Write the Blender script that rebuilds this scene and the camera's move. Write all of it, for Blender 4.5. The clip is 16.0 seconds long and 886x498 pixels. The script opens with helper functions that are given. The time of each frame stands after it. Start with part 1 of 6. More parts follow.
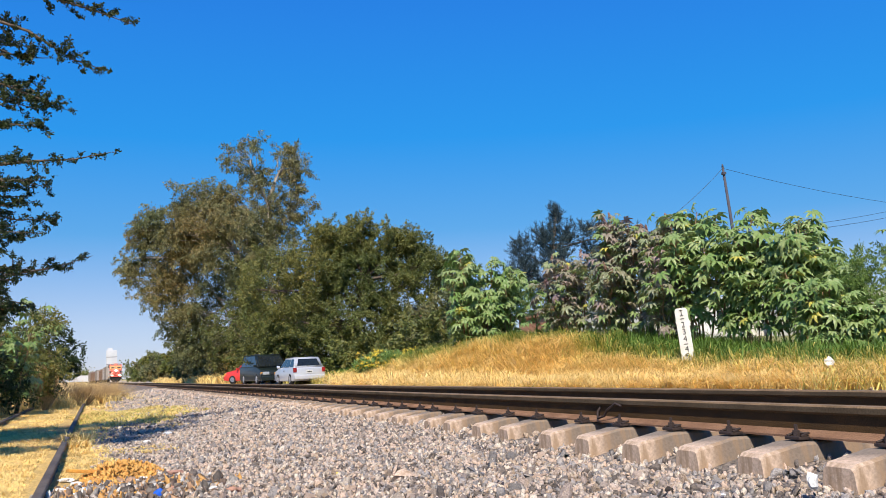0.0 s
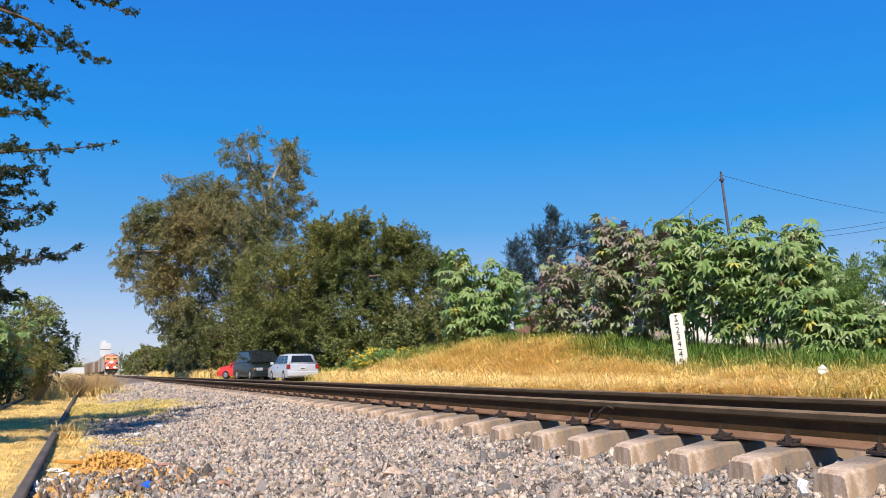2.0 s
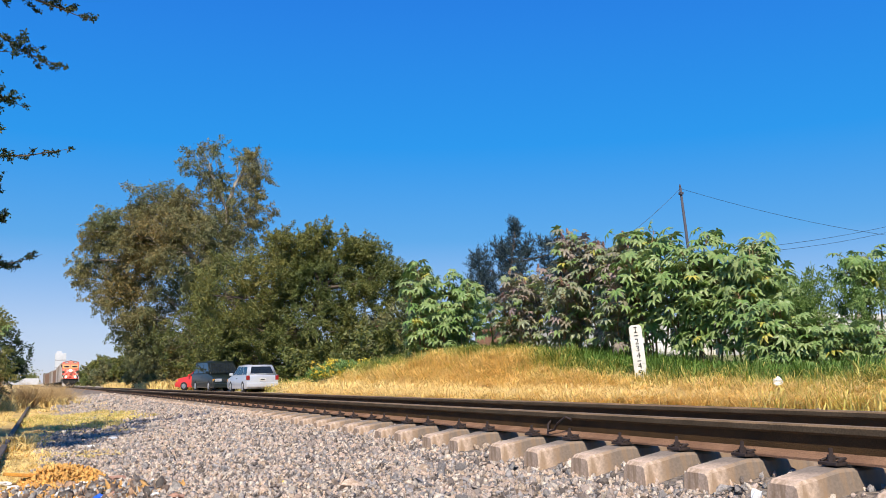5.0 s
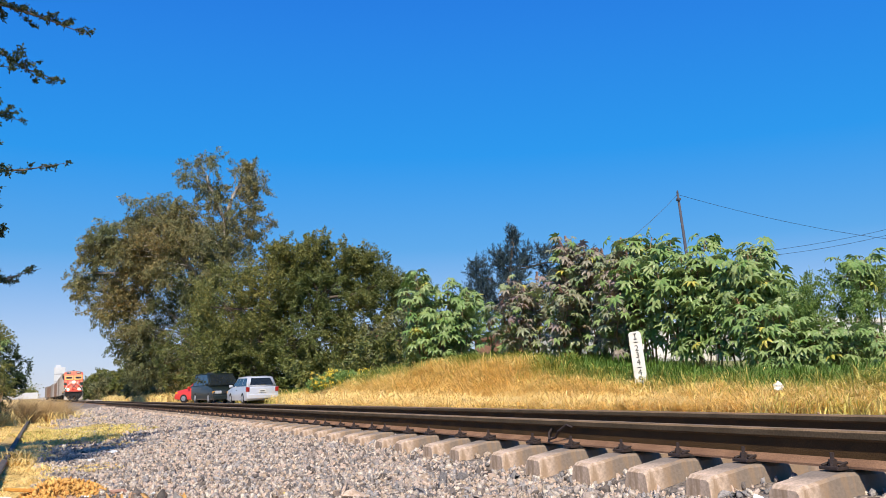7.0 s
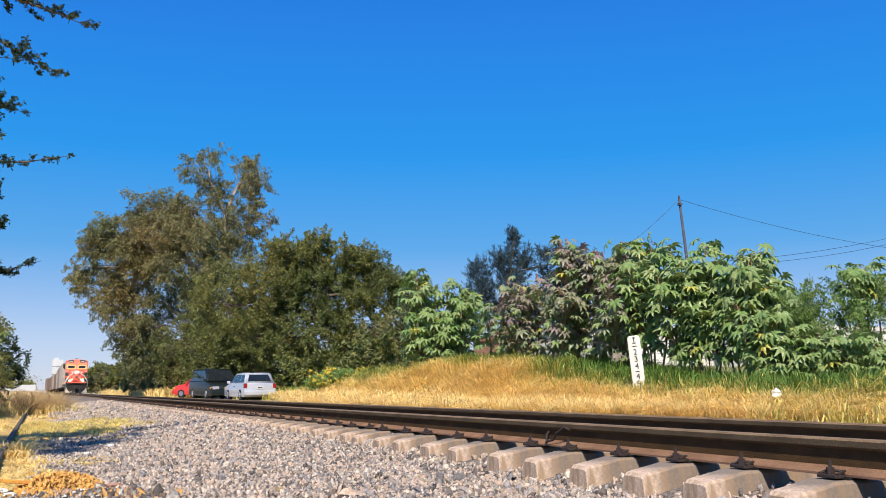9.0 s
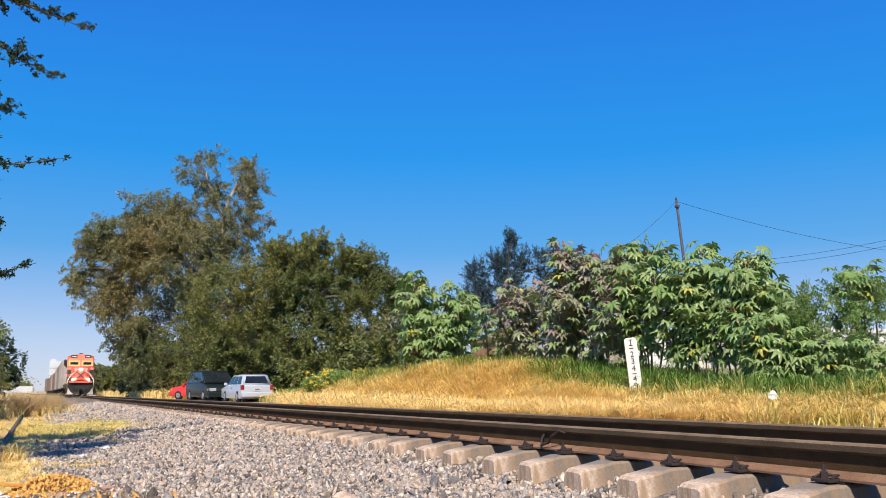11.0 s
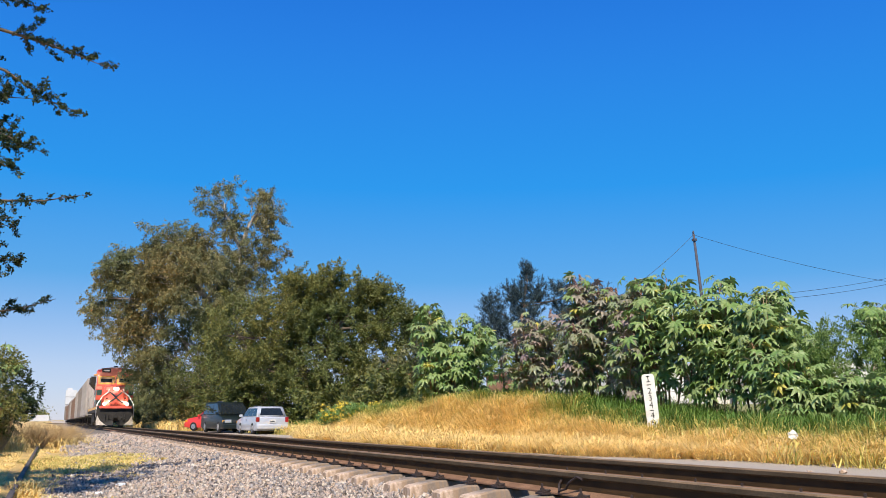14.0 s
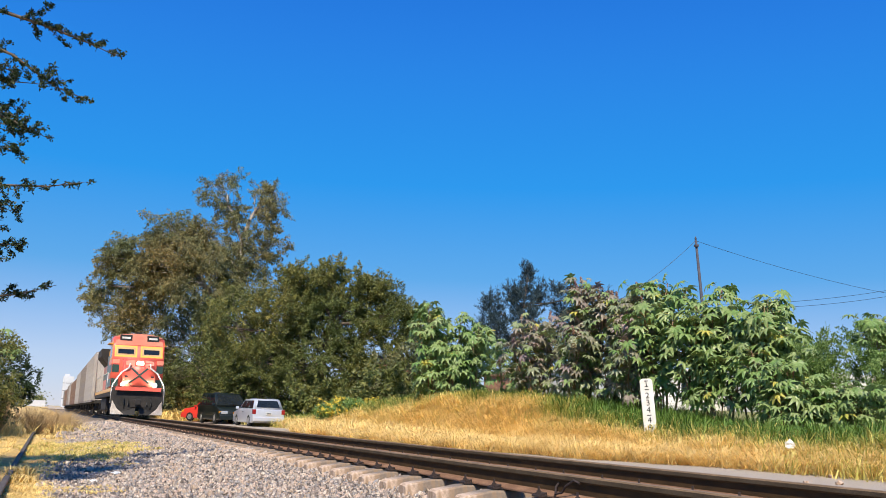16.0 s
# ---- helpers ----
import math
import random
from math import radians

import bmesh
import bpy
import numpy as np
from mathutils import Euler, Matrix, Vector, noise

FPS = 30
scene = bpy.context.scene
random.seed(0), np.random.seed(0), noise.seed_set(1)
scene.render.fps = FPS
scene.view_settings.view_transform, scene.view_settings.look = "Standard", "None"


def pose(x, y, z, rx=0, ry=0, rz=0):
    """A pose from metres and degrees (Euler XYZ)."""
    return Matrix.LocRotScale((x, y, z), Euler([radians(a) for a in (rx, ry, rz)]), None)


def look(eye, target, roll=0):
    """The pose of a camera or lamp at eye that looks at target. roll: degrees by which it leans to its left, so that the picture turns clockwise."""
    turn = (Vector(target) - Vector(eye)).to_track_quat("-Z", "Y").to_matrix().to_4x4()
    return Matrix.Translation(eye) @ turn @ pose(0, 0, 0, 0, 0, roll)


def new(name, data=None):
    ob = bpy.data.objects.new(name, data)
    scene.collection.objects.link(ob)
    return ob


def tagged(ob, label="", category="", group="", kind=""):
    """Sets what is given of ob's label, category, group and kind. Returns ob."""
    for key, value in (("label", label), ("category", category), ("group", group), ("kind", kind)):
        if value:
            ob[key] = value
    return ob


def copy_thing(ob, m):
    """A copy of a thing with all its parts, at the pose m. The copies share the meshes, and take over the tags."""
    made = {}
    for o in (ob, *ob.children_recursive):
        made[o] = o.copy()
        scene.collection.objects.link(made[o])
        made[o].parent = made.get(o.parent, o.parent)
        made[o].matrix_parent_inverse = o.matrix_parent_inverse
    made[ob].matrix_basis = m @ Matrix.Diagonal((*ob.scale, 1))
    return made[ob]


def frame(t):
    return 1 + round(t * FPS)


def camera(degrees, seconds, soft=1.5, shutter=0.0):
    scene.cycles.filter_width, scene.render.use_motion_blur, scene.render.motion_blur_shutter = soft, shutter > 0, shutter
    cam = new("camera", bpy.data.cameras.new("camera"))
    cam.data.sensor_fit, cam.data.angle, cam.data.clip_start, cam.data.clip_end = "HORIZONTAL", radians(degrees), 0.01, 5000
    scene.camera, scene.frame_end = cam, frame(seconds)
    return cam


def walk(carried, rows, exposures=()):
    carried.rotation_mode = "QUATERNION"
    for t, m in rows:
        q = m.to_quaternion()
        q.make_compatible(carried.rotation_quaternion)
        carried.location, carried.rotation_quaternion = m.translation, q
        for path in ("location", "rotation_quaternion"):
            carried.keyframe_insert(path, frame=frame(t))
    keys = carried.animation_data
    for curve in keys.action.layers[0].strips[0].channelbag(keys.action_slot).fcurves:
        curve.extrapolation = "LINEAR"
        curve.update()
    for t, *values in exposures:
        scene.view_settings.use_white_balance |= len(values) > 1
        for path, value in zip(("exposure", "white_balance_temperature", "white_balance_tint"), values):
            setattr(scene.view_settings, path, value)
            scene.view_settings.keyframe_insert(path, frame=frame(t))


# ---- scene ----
cam = camera(52.3, 16.0, soft=0.9)
PATH = [
    (0.0, pose(-0.013, -0.014, 0.286, 97.40, 2.24, -21.21)),
    (0.5, pose(-0.001, -0.001, 0.277, 97.43, 1.95, -21.21)),
    (1.0, pose(0.007, 0.006, 0.276, 97.47, 1.51, -21.26)),
    (1.5, pose(0.011, 0.007, 0.271, 97.44, 1.42, -21.36)),
    (2.0, pose(0.006, 0.008, 0.271, 97.41, 0.92, -21.59)),
    (2.5, pose(0.010, 0.011, 0.267, 97.37, 0.24, -21.76)),
    (3.0, pose(0.023, 0.015, 0.269, 97.37, 0.37, -22.95)),
    (3.5, pose(0.027, 0.013, 0.268, 97.35, 0.62, -23.53)),
    (4.0, pose(0.029, 0.011, 0.270, 97.44, 0.66, -23.84)),
    (4.5, pose(0.032, 0.015, 0.268, 97.76, 0.69, -23.98)),
    (7.0, pose(0.027, 0.007, 0.270, 98.64, 1.59, -24.00)),
    (7.5, pose(0.026, 0.012, 0.272, 98.67, 1.50, -23.96)),
    (8.0, pose(0.023, 0.012, 0.272, 98.66, 1.01, -24.03)),
    (8.5, pose(0.022, 0.016, 0.269, 98.64, 0.53, -24.08)),
    (11.0, pose(0.043, 0.009, 0.281, 98.75, 0.44, -24.30)),
    (11.5, pose(0.029, 0.036, 0.393, 102.10, 1.57, -25.30)),
    (12.0, pose(0.008, 0.050, 0.432, 104.28, 1.71, -24.38)),
    (12.5, pose(0.003, 0.040, 0.447, 104.86, 1.20, -24.12)),
    (13.0, pose(-0.001, 0.025, 0.438, 103.86, 0.83, -23.21)),
    (13.5, pose(0.010, -0.002, 0.405, 102.20, 0.58, -23.27)),
    (14.0, pose(0.023, -0.012, 0.381, 100.69, 0.05, -23.34)),
    (14.5, pose(0.033, -0.008, 0.387, 100.64, 0.01, -23.33)),
    (15.0, pose(0.047, 0.011, 0.384, 100.65, 0.73, -23.09)),
    (15.5, pose(0.023, 0.013, 0.380, 100.59, -1.67, -23.62)),
    (16.0, pose(0.017, 0.022, 0.392, 100.56, -1.72, -23.59)),
]
walk(cam, PATH)

# ---- world, sun ----
TO_SUN = Vector((-0.32, -0.65, 0.82)).normalized()
world = bpy.data.worlds.new("sky")
scene.world = world
world.use_nodes = True
wn = world.node_tree.nodes
sky = wn.new("ShaderNodeTexSky")
sky.sky_type = "NISHITA"
sky.sun_disc = False
sky.sun_elevation = math.asin(TO_SUN.z)
sky.sun_rotation = math.atan2(TO_SUN.x, TO_SUN.y)
sky.air_density, sky.dust_density, sky.ozone_density = 1.0, 0.1, 3.0
sky.altitude = 1600
hsv = wn.new("ShaderNodeHueSaturation")
hsv.inputs["Hue"].default_value = 0.507
hsv.inputs["Saturation"].default_value = 1.4
world.node_tree.links.new(sky.outputs[0], hsv.inputs["Color"])
haze = wn.new("ShaderNodeMix")
haze.data_type = "RGBA"
where = wn.new("ShaderNodeTexCoord")
split = wn.new("ShaderNodeSeparateXYZ")
tint = wn.new("ShaderNodeValToRGB")
while len(tint.color_ramp.elements) < 5:
    tint.color_ramp.elements.new(0.5)
for e, (at_z, c) in zip(tint.color_ramp.elements, ((0.0, (0.44, 0.46, 0.66)), (0.055, (0.39, 0.47, 0.69)), (0.15, (0.095, 0.34, 0.69)), (0.25, (0.02, 0.29, 0.77)), (0.45, (0.025, 0.18, 0.74)))):
    e.position, e.color = at_z, (*c, 1)
gain = wn.new("ShaderNodeVectorMath")
gain.operation = "SCALE"
gain.inputs["Scale"].default_value = 5.3
low = wn.new("ShaderNodeMapRange")
low.interpolation_type = "SMOOTHSTEP"
low.inputs["From Min"].default_value, low.inputs["From Max"].default_value = 0.3, 0.7
low.inputs["To Min"].default_value, low.inputs["To Max"].default_value = 0.85, 0.0
for a, b in ((where.outputs["Generated"], split.inputs[0]), (split.outputs["Z"], low.inputs["Value"]), (split.outputs["Z"], tint.inputs[0]), (tint.outputs[0], gain.inputs[0]),
             (low.outputs[0], haze.inputs["Factor"]), (hsv.outputs[0], haze.inputs[6]), (gain.outputs[0], haze.inputs[7]), (haze.outputs[2], wn["Background"].inputs[0])):
    world.node_tree.links.new(a, b)
wn["Background"].inputs[1].default_value = 0.16
sun = new("sun", bpy.data.lights.new("sun", "SUN"))
sun.data.energy, sun.data.angle, sun.data.color = 5.0, radians(0.5), (1.0, 0.90, 0.74)
sun.matrix_world = look(TO_SUN * 100, (0, 0, 0))
scene.view_settings.exposure = 0.32


# ---- materials ----
def mat(name, col, col2=None, rough=0.7, metal=0.0, scale=3.0, fine=60.0, bump=0.2, vary=0.25, rnd="", col3=None, leaf=0.0, emit=0.0, coat=0.0, stretch=None, depth=0.02):
    """Base colour from two scales of noise; rnd 'island' or 'object' also mixes towards col3 piece by piece."""
    m = bpy.data.materials.new(name)
    m.use_nodes = True
    n, l = m.node_tree.nodes, m.node_tree.links
    b = n["Principled BSDF"]
    b.inputs["Roughness"].default_value, b.inputs["Metallic"].default_value = rough, metal
    b.inputs["Coat Weight"].default_value = coat
    b.inputs["Coat Roughness"].default_value = 0.08
    tc = n.new("ShaderNodeTexCoord")
    mp = n.new("ShaderNodeMapping")
    l.new(tc.outputs["Object"], mp.inputs["Vector"])
    if stretch:
        mp.inputs["Scale"].default_value = stretch
    big = n.new("ShaderNodeTexNoise")
    big.inputs["Scale"].default_value, big.inputs["Detail"].default_value = scale, 5
    small = n.new("ShaderNodeTexNoise")
    small.inputs["Scale"].default_value, small.inputs["Detail"].default_value = fine, 3
    for t in (big, small):
        l.new(mp.outputs[0], t.inputs["Vector"])
    ramp = n.new("ShaderNodeMapRange")
    ramp.inputs["From Min"].default_value, ramp.inputs["From Max"].default_value = 0.36, 0.64
    l.new(big.outputs["Fac"], ramp.inputs["Value"])

    def mix(fac, a, c, kind="MIX"):
        x = n.new("ShaderNodeMix")
        x.data_type, x.blend_type = "RGBA", kind
        for sock, v in ((x.inputs["Factor"], fac), (x.inputs[6], a), (x.inputs[7], c)):
            if isinstance(v, (int, float)):
                sock.default_value = v
            elif isinstance(v, tuple):
                sock.default_value = (*v, 1)
            else:
                l.new(v, sock)
        return x.outputs[2]
    c = mix(ramp.outputs[0], tuple(col), tuple(col2 or [k * 0.72 for k in col]))
    if rnd:
        if rnd == "island":
            r = n.new("ShaderNodeNewGeometry").outputs["Random Per Island"]
        else:
            r = n.new("ShaderNodeObjectInfo").outputs["Random"]
        c = mix(r, c, tuple(col3 or [k * 0.5 for k in col]))
    tone = n.new("ShaderNodeMapRange")
    tone.inputs["From Min"].default_value, tone.inputs["From Max"].default_value = 0.3, 0.7
    tone.inputs["To Min"].default_value, tone.inputs["To Max"].default_value = 1 - vary, 1 + vary
    l.new(small.outputs["Fac"], tone.inputs["Value"])
    c = mix(1.0, c, tone.outputs[0], "MULTIPLY")
    l.new(c, b.inputs["Base Color"])
    if bump:
        bp = n.new("ShaderNodeBump")
        bp.inputs["Strength"].default_value, bp.inputs["Distance"].default_value = bump, depth
        l.new(small.outputs["Fac"], bp.inputs["Height"])
        l.new(bp.outputs[0], b.inputs["Normal"])
    if emit:
        b.inputs["Emission Color"].default_value = (*col, 1)
        b.inputs["Emission Strength"].default_value = emit
    if leaf:
        tr = n.new("ShaderNodeBsdfTranslucent")
        l.new(c, tr.inputs["Color"])
        ms = n.new("ShaderNodeMixShader")
        ms.inputs[0].default_value = leaf
        l.new(b.outputs[0], ms.inputs[1])
        l.new(tr.outputs[0], ms.inputs[2])
        l.new(ms.outputs[0], n["Material Output"].inputs["Surface"])
    return m


M_STONE = mat("ballast_stone", (0.54, 0.46, 0.39), (0.56, 0.43, 0.33), 0.85, scale=2.0, fine=70, bump=0.6, vary=0.35, rnd="island", col3=(0.17, 0.16, 0.16))
M_STONE_OB = mat("ballast_stone_single", (0.52, 0.45, 0.39), (0.56, 0.43, 0.35), 0.85, scale=2.0, fine=70, bump=0.6, vary=0.35, rnd="object", col3=(0.17, 0.16, 0.16))
# Bed coloured darker than its stones, to paint shade into the gaps.
M_BALLAST = mat("gap_shade_ballast_bed", (0.17, 0.145, 0.125), (0.24, 0.19, 0.155), 0.9, scale=0.8, fine=26, bump=1.0, vary=0.6, depth=0.05)
M_CONCRETE = mat("sleeper_concrete", (0.62, 0.47, 0.36), (0.52, 0.38, 0.28), 0.9, scale=5, fine=60, bump=0.4, vary=0.22, depth=0.005)
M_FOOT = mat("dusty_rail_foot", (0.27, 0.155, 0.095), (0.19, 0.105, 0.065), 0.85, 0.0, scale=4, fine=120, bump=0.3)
# Web steel: rust brown, darkened to hold the shade under the rail head.
M_RAIL = mat("rusty_shaded_rail_steel", (0.055, 0.033, 0.015), (0.085, 0.048, 0.02), 0.9, 0.0, scale=4, fine=120, bump=0.3)
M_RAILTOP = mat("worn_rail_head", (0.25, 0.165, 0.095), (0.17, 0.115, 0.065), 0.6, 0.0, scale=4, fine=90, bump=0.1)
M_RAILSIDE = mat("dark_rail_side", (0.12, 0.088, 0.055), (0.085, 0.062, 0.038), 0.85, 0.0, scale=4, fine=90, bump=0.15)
M_CLIP = mat("rusty_clip", (0.07, 0.05, 0.045), None, 0.7, 0.5, scale=20, fine=150)
M_OLDRAIL = mat("old_siding_rail", (0.09, 0.075, 0.07), (0.15, 0.12, 0.10), 0.75, 0.3, scale=3, fine=80)
M_STRAW = mat("dry_straw", (0.94, 0.73, 0.29), (0.90, 0.66, 0.23), 0.65, scale=0.5, fine=6, bump=0, rnd="island", col3=(0.92, 0.72, 0.32), leaf=0.3)
M_STRAWMAT = mat("straw_litter", (0.60, 0.40, 0.13), (0.42, 0.29, 0.12), 0.9, scale=1.3, fine=30, bump=1.0, vary=0.45, depth=0.05)
M_GREENGRASS = mat("green_grass", (0.16, 0.30, 0.04), (0.25, 0.36, 0.06), 0.6, scale=0.5, fine=6, bump=0, rnd="island", col3=(0.07, 0.15, 0.025), leaf=0.3)
M_MIDGRASS = mat("fading_grass", (0.62, 0.54, 0.12), (0.40, 0.42, 0.08), 0.6, scale=0.7, fine=6, bump=0, rnd="island", col3=(0.74, 0.58, 0.18), leaf=0.25)
M_BARK = mat("bark", (0.16, 0.12, 0.09), (0.10, 0.075, 0.055), 0.9, scale=3, fine=40, bump=0.8, stretch=(1, 1, 0.3))
M_PALEBARK = mat("pale_bark", (0.50, 0.44, 0.37), (0.32, 0.27, 0.22), 0.85, scale=2, fine=30, bump=0.5, stretch=(1, 1, 0.4))
M_EUCA = mat("olive_leaves", (0.20, 0.235, 0.11), (0.43, 0.295, 0.11), 0.5, scale=0.16, fine=2, bump=0, rnd="island", col3=(0.13, 0.155, 0.065), leaf=0.35)
M_DARKLEAF = mat("dark_green_leaves", (0.17, 0.205, 0.055), (0.36, 0.30, 0.075), 0.5, scale=0.2, fine=2, bump=0, rnd="island", col3=(0.10, 0.13, 0.035), leaf=0.35)
M_MESQ = mat("thorn_tree_leaves", (0.04, 0.075, 0.022), (0.065, 0.09, 0.02), 0.5, scale=1.0, fine=8, bump=0, rnd="island", col3=(0.02, 0.04, 0.016), leaf=0.3)
# Blue of the distance haze is mixed into this needle colour.
M_CASU = mat("haze_blue_needles", (0.065, 0.115, 0.14), None, 0.6, scale=0.5, fine=4, bump=0, rnd="island", leaf=0.2)
M_CASTOR = mat("castor_leaf_green", (0.15, 0.275, 0.07), (0.22, 0.325, 0.085), 0.42, scale=2, fine=25, bump=0.1, rnd="object", col3=(0.31, 0.385, 0.15), leaf=0.25)
M_CASTORP = mat("castor_leaf_purplish", (0.21, 0.27, 0.14), (0.25, 0.31, 0.13), 0.42, scale=2, fine=25, bump=0.1, rnd="object", col3=(0.30, 0.22, 0.20), leaf=0.2)
M_SEEDHEAD = mat("reddish_seed_head", (0.24, 0.13, 0.13), (0.20, 0.14, 0.13), 0.8, scale=6, fine=50, rnd="object", col3=(0.36, 0.22, 0.16))
M_LIMELEAF = mat("light_green_leaves", (0.20, 0.30, 0.07), (0.30, 0.36, 0.09), 0.5, scale=0.6, fine=4, bump=0, rnd="island", col3=(0.12, 0.21, 0.05), leaf=0.35)
M_CASTORY = mat("castor_leaf_yellow", (0.55, 0.47, 0.09), (0.40, 0.42, 0.09), 0.5, scale=2, fine=25, bump=0.1, leaf=0.25)
M_STEM = mat("castor_stem", (0.22, 0.20, 0.09), (0.25, 0.12, 0.07), 0.6, scale=3, fine=40)
M_FLOWER = mat("yellow_blossom", (0.62, 0.48, 0.06), (0.60, 0.34, 0.05), 0.6, scale=2, fine=20, bump=0, rnd="island", col3=(0.85, 0.66, 0.06))
M_TWIG = mat("dry_twigs", (0.58, 0.41, 0.20), (0.42, 0.29, 0.15), 0.9, scale=2, fine=50)
M_WHITE = mat("whitewashed_concrete", (0.80, 0.79, 0.76), (0.70, 0.68, 0.63), 0.8, scale=4, fine=70, bump=0.3, vary=0.06)
M_BLACK = mat("black_paint", (0.02, 0.02, 0.02), None, 0.6, bump=0)


for dull in (M_RAIL, M_RAILSIDE, M_RAILTOP, M_FOOT):
    dull.node_tree.nodes["Principled BSDF"].inputs["Specular IOR Level"].default_value = 0.2


ROCK = ((0.44, 0.365, 0.305), (0.30, 0.245, 0.21), (0.54, 0.40, 0.31), (0.23, 0.21, 0.20), (0.60, 0.51, 0.42), (0.43, 0.325, 0.24), (0.33, 0.30, 0.285), (0.49, 0.385, 0.32), (0.14, 0.115, 0.10))


def mottle_stones(m, random_socket, cols=ROCK):
    """Every piece takes one of several colours, by default of rock: pale, pinkish, tan, slate, near black."""
    n, l = m.node_tree.nodes, m.node_tree.links
    b = n["Principled BSDF"]
    tone = b.inputs["Base Color"].links[0].from_node
    src = next(x for x in n if x.bl_idname == random_socket[0])
    ramp = n.new("ShaderNodeValToRGB")
    ramp.color_ramp.interpolation = "CONSTANT"
    while len(ramp.color_ramp.elements) < len(cols):
        ramp.color_ramp.elements.new(0.5)
    for i, (e, c) in enumerate(zip(ramp.color_ramp.elements, cols)):
        e.position, e.color = i / len(cols), (*c, 1)
    l.new(src.outputs[random_socket[1]], ramp.inputs[0])
    l.new(ramp.outputs[0], tone.inputs[6])


mottle_stones(M_STONE, ("ShaderNodeNewGeometry", "Random Per Island"))
mottle_stones(M_STONE_OB, ("ShaderNodeObjectInfo", "Random"))


def stain_and_shade_sleepers():
    """Dark grease and rust round the rail seats; flanks streaked and shaded below lighter tops."""
    n, l = M_CONCRETE.node_tree.nodes, M_CONCRETE.node_tree.links
    b = n["Principled BSDF"]
    clean = b.inputs["Base Color"].links[0].from_socket
    tc = n.new("ShaderNodeTexCoord")
    sep = n.new("ShaderNodeSeparateXYZ")
    l.new(tc.outputs["Object"], sep.inputs[0])
    wob = n.new("ShaderNodeTexNoise")
    wob.inputs["Scale"].default_value = 9
    l.new(tc.outputs["Object"], wob.inputs["Vector"])
    prev = None
    for op, val in (("ABSOLUTE", 0), ("SUBTRACT", 0.75), ("ABSOLUTE", 0)):
        m = n.new("ShaderNodeMath")
        m.operation = op
        m.inputs[1].default_value = val
        l.new(prev or sep.outputs["X"], m.inputs[0])
        prev = m.outputs[0]
    m = n.new("ShaderNodeMath")
    m.operation = "MULTIPLY_ADD"
    m.inputs[1].default_value = 0.16
    l.new(wob.outputs["Fac"], m.inputs[0])
    l.new(prev, m.inputs[2])
    mr = n.new("ShaderNodeMapRange")
    mr.inputs["From Min"].default_value, mr.inputs["From Max"].default_value = 0.34, 0.47
    mr.inputs["To Min"].default_value, mr.inputs["To Max"].default_value = 0.75, 0.0
    l.new(m.outputs[0], mr.inputs["Value"])
    x = n.new("ShaderNodeMix")
    x.data_type = "RGBA"
    x.inputs[7].default_value = (0.09, 0.08, 0.07, 1)
    l.new(mr.outputs[0], x.inputs["Factor"])
    l.new(clean, x.inputs[6])
    # brown rain streaks; flanks also painted darker than the sunlit top, by face normal
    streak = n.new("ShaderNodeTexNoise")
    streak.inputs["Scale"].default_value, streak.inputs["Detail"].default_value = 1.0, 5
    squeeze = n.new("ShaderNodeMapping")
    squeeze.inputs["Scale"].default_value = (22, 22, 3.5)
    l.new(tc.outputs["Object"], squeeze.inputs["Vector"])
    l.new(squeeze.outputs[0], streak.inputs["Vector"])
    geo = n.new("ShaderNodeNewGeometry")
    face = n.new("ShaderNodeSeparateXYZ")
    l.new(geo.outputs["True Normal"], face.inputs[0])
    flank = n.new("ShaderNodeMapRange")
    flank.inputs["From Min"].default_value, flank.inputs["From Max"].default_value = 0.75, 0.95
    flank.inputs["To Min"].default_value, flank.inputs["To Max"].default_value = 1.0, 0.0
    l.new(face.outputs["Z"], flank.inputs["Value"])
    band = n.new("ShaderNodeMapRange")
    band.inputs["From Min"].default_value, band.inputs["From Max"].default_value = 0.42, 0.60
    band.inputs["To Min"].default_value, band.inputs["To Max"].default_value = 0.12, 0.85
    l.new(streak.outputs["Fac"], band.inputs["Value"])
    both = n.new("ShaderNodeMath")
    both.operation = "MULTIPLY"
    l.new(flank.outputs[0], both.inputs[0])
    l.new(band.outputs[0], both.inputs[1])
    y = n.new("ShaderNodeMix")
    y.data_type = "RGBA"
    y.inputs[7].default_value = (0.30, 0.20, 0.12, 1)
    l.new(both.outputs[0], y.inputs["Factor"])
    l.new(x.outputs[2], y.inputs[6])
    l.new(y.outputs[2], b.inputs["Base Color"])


stain_and_shade_sleepers()


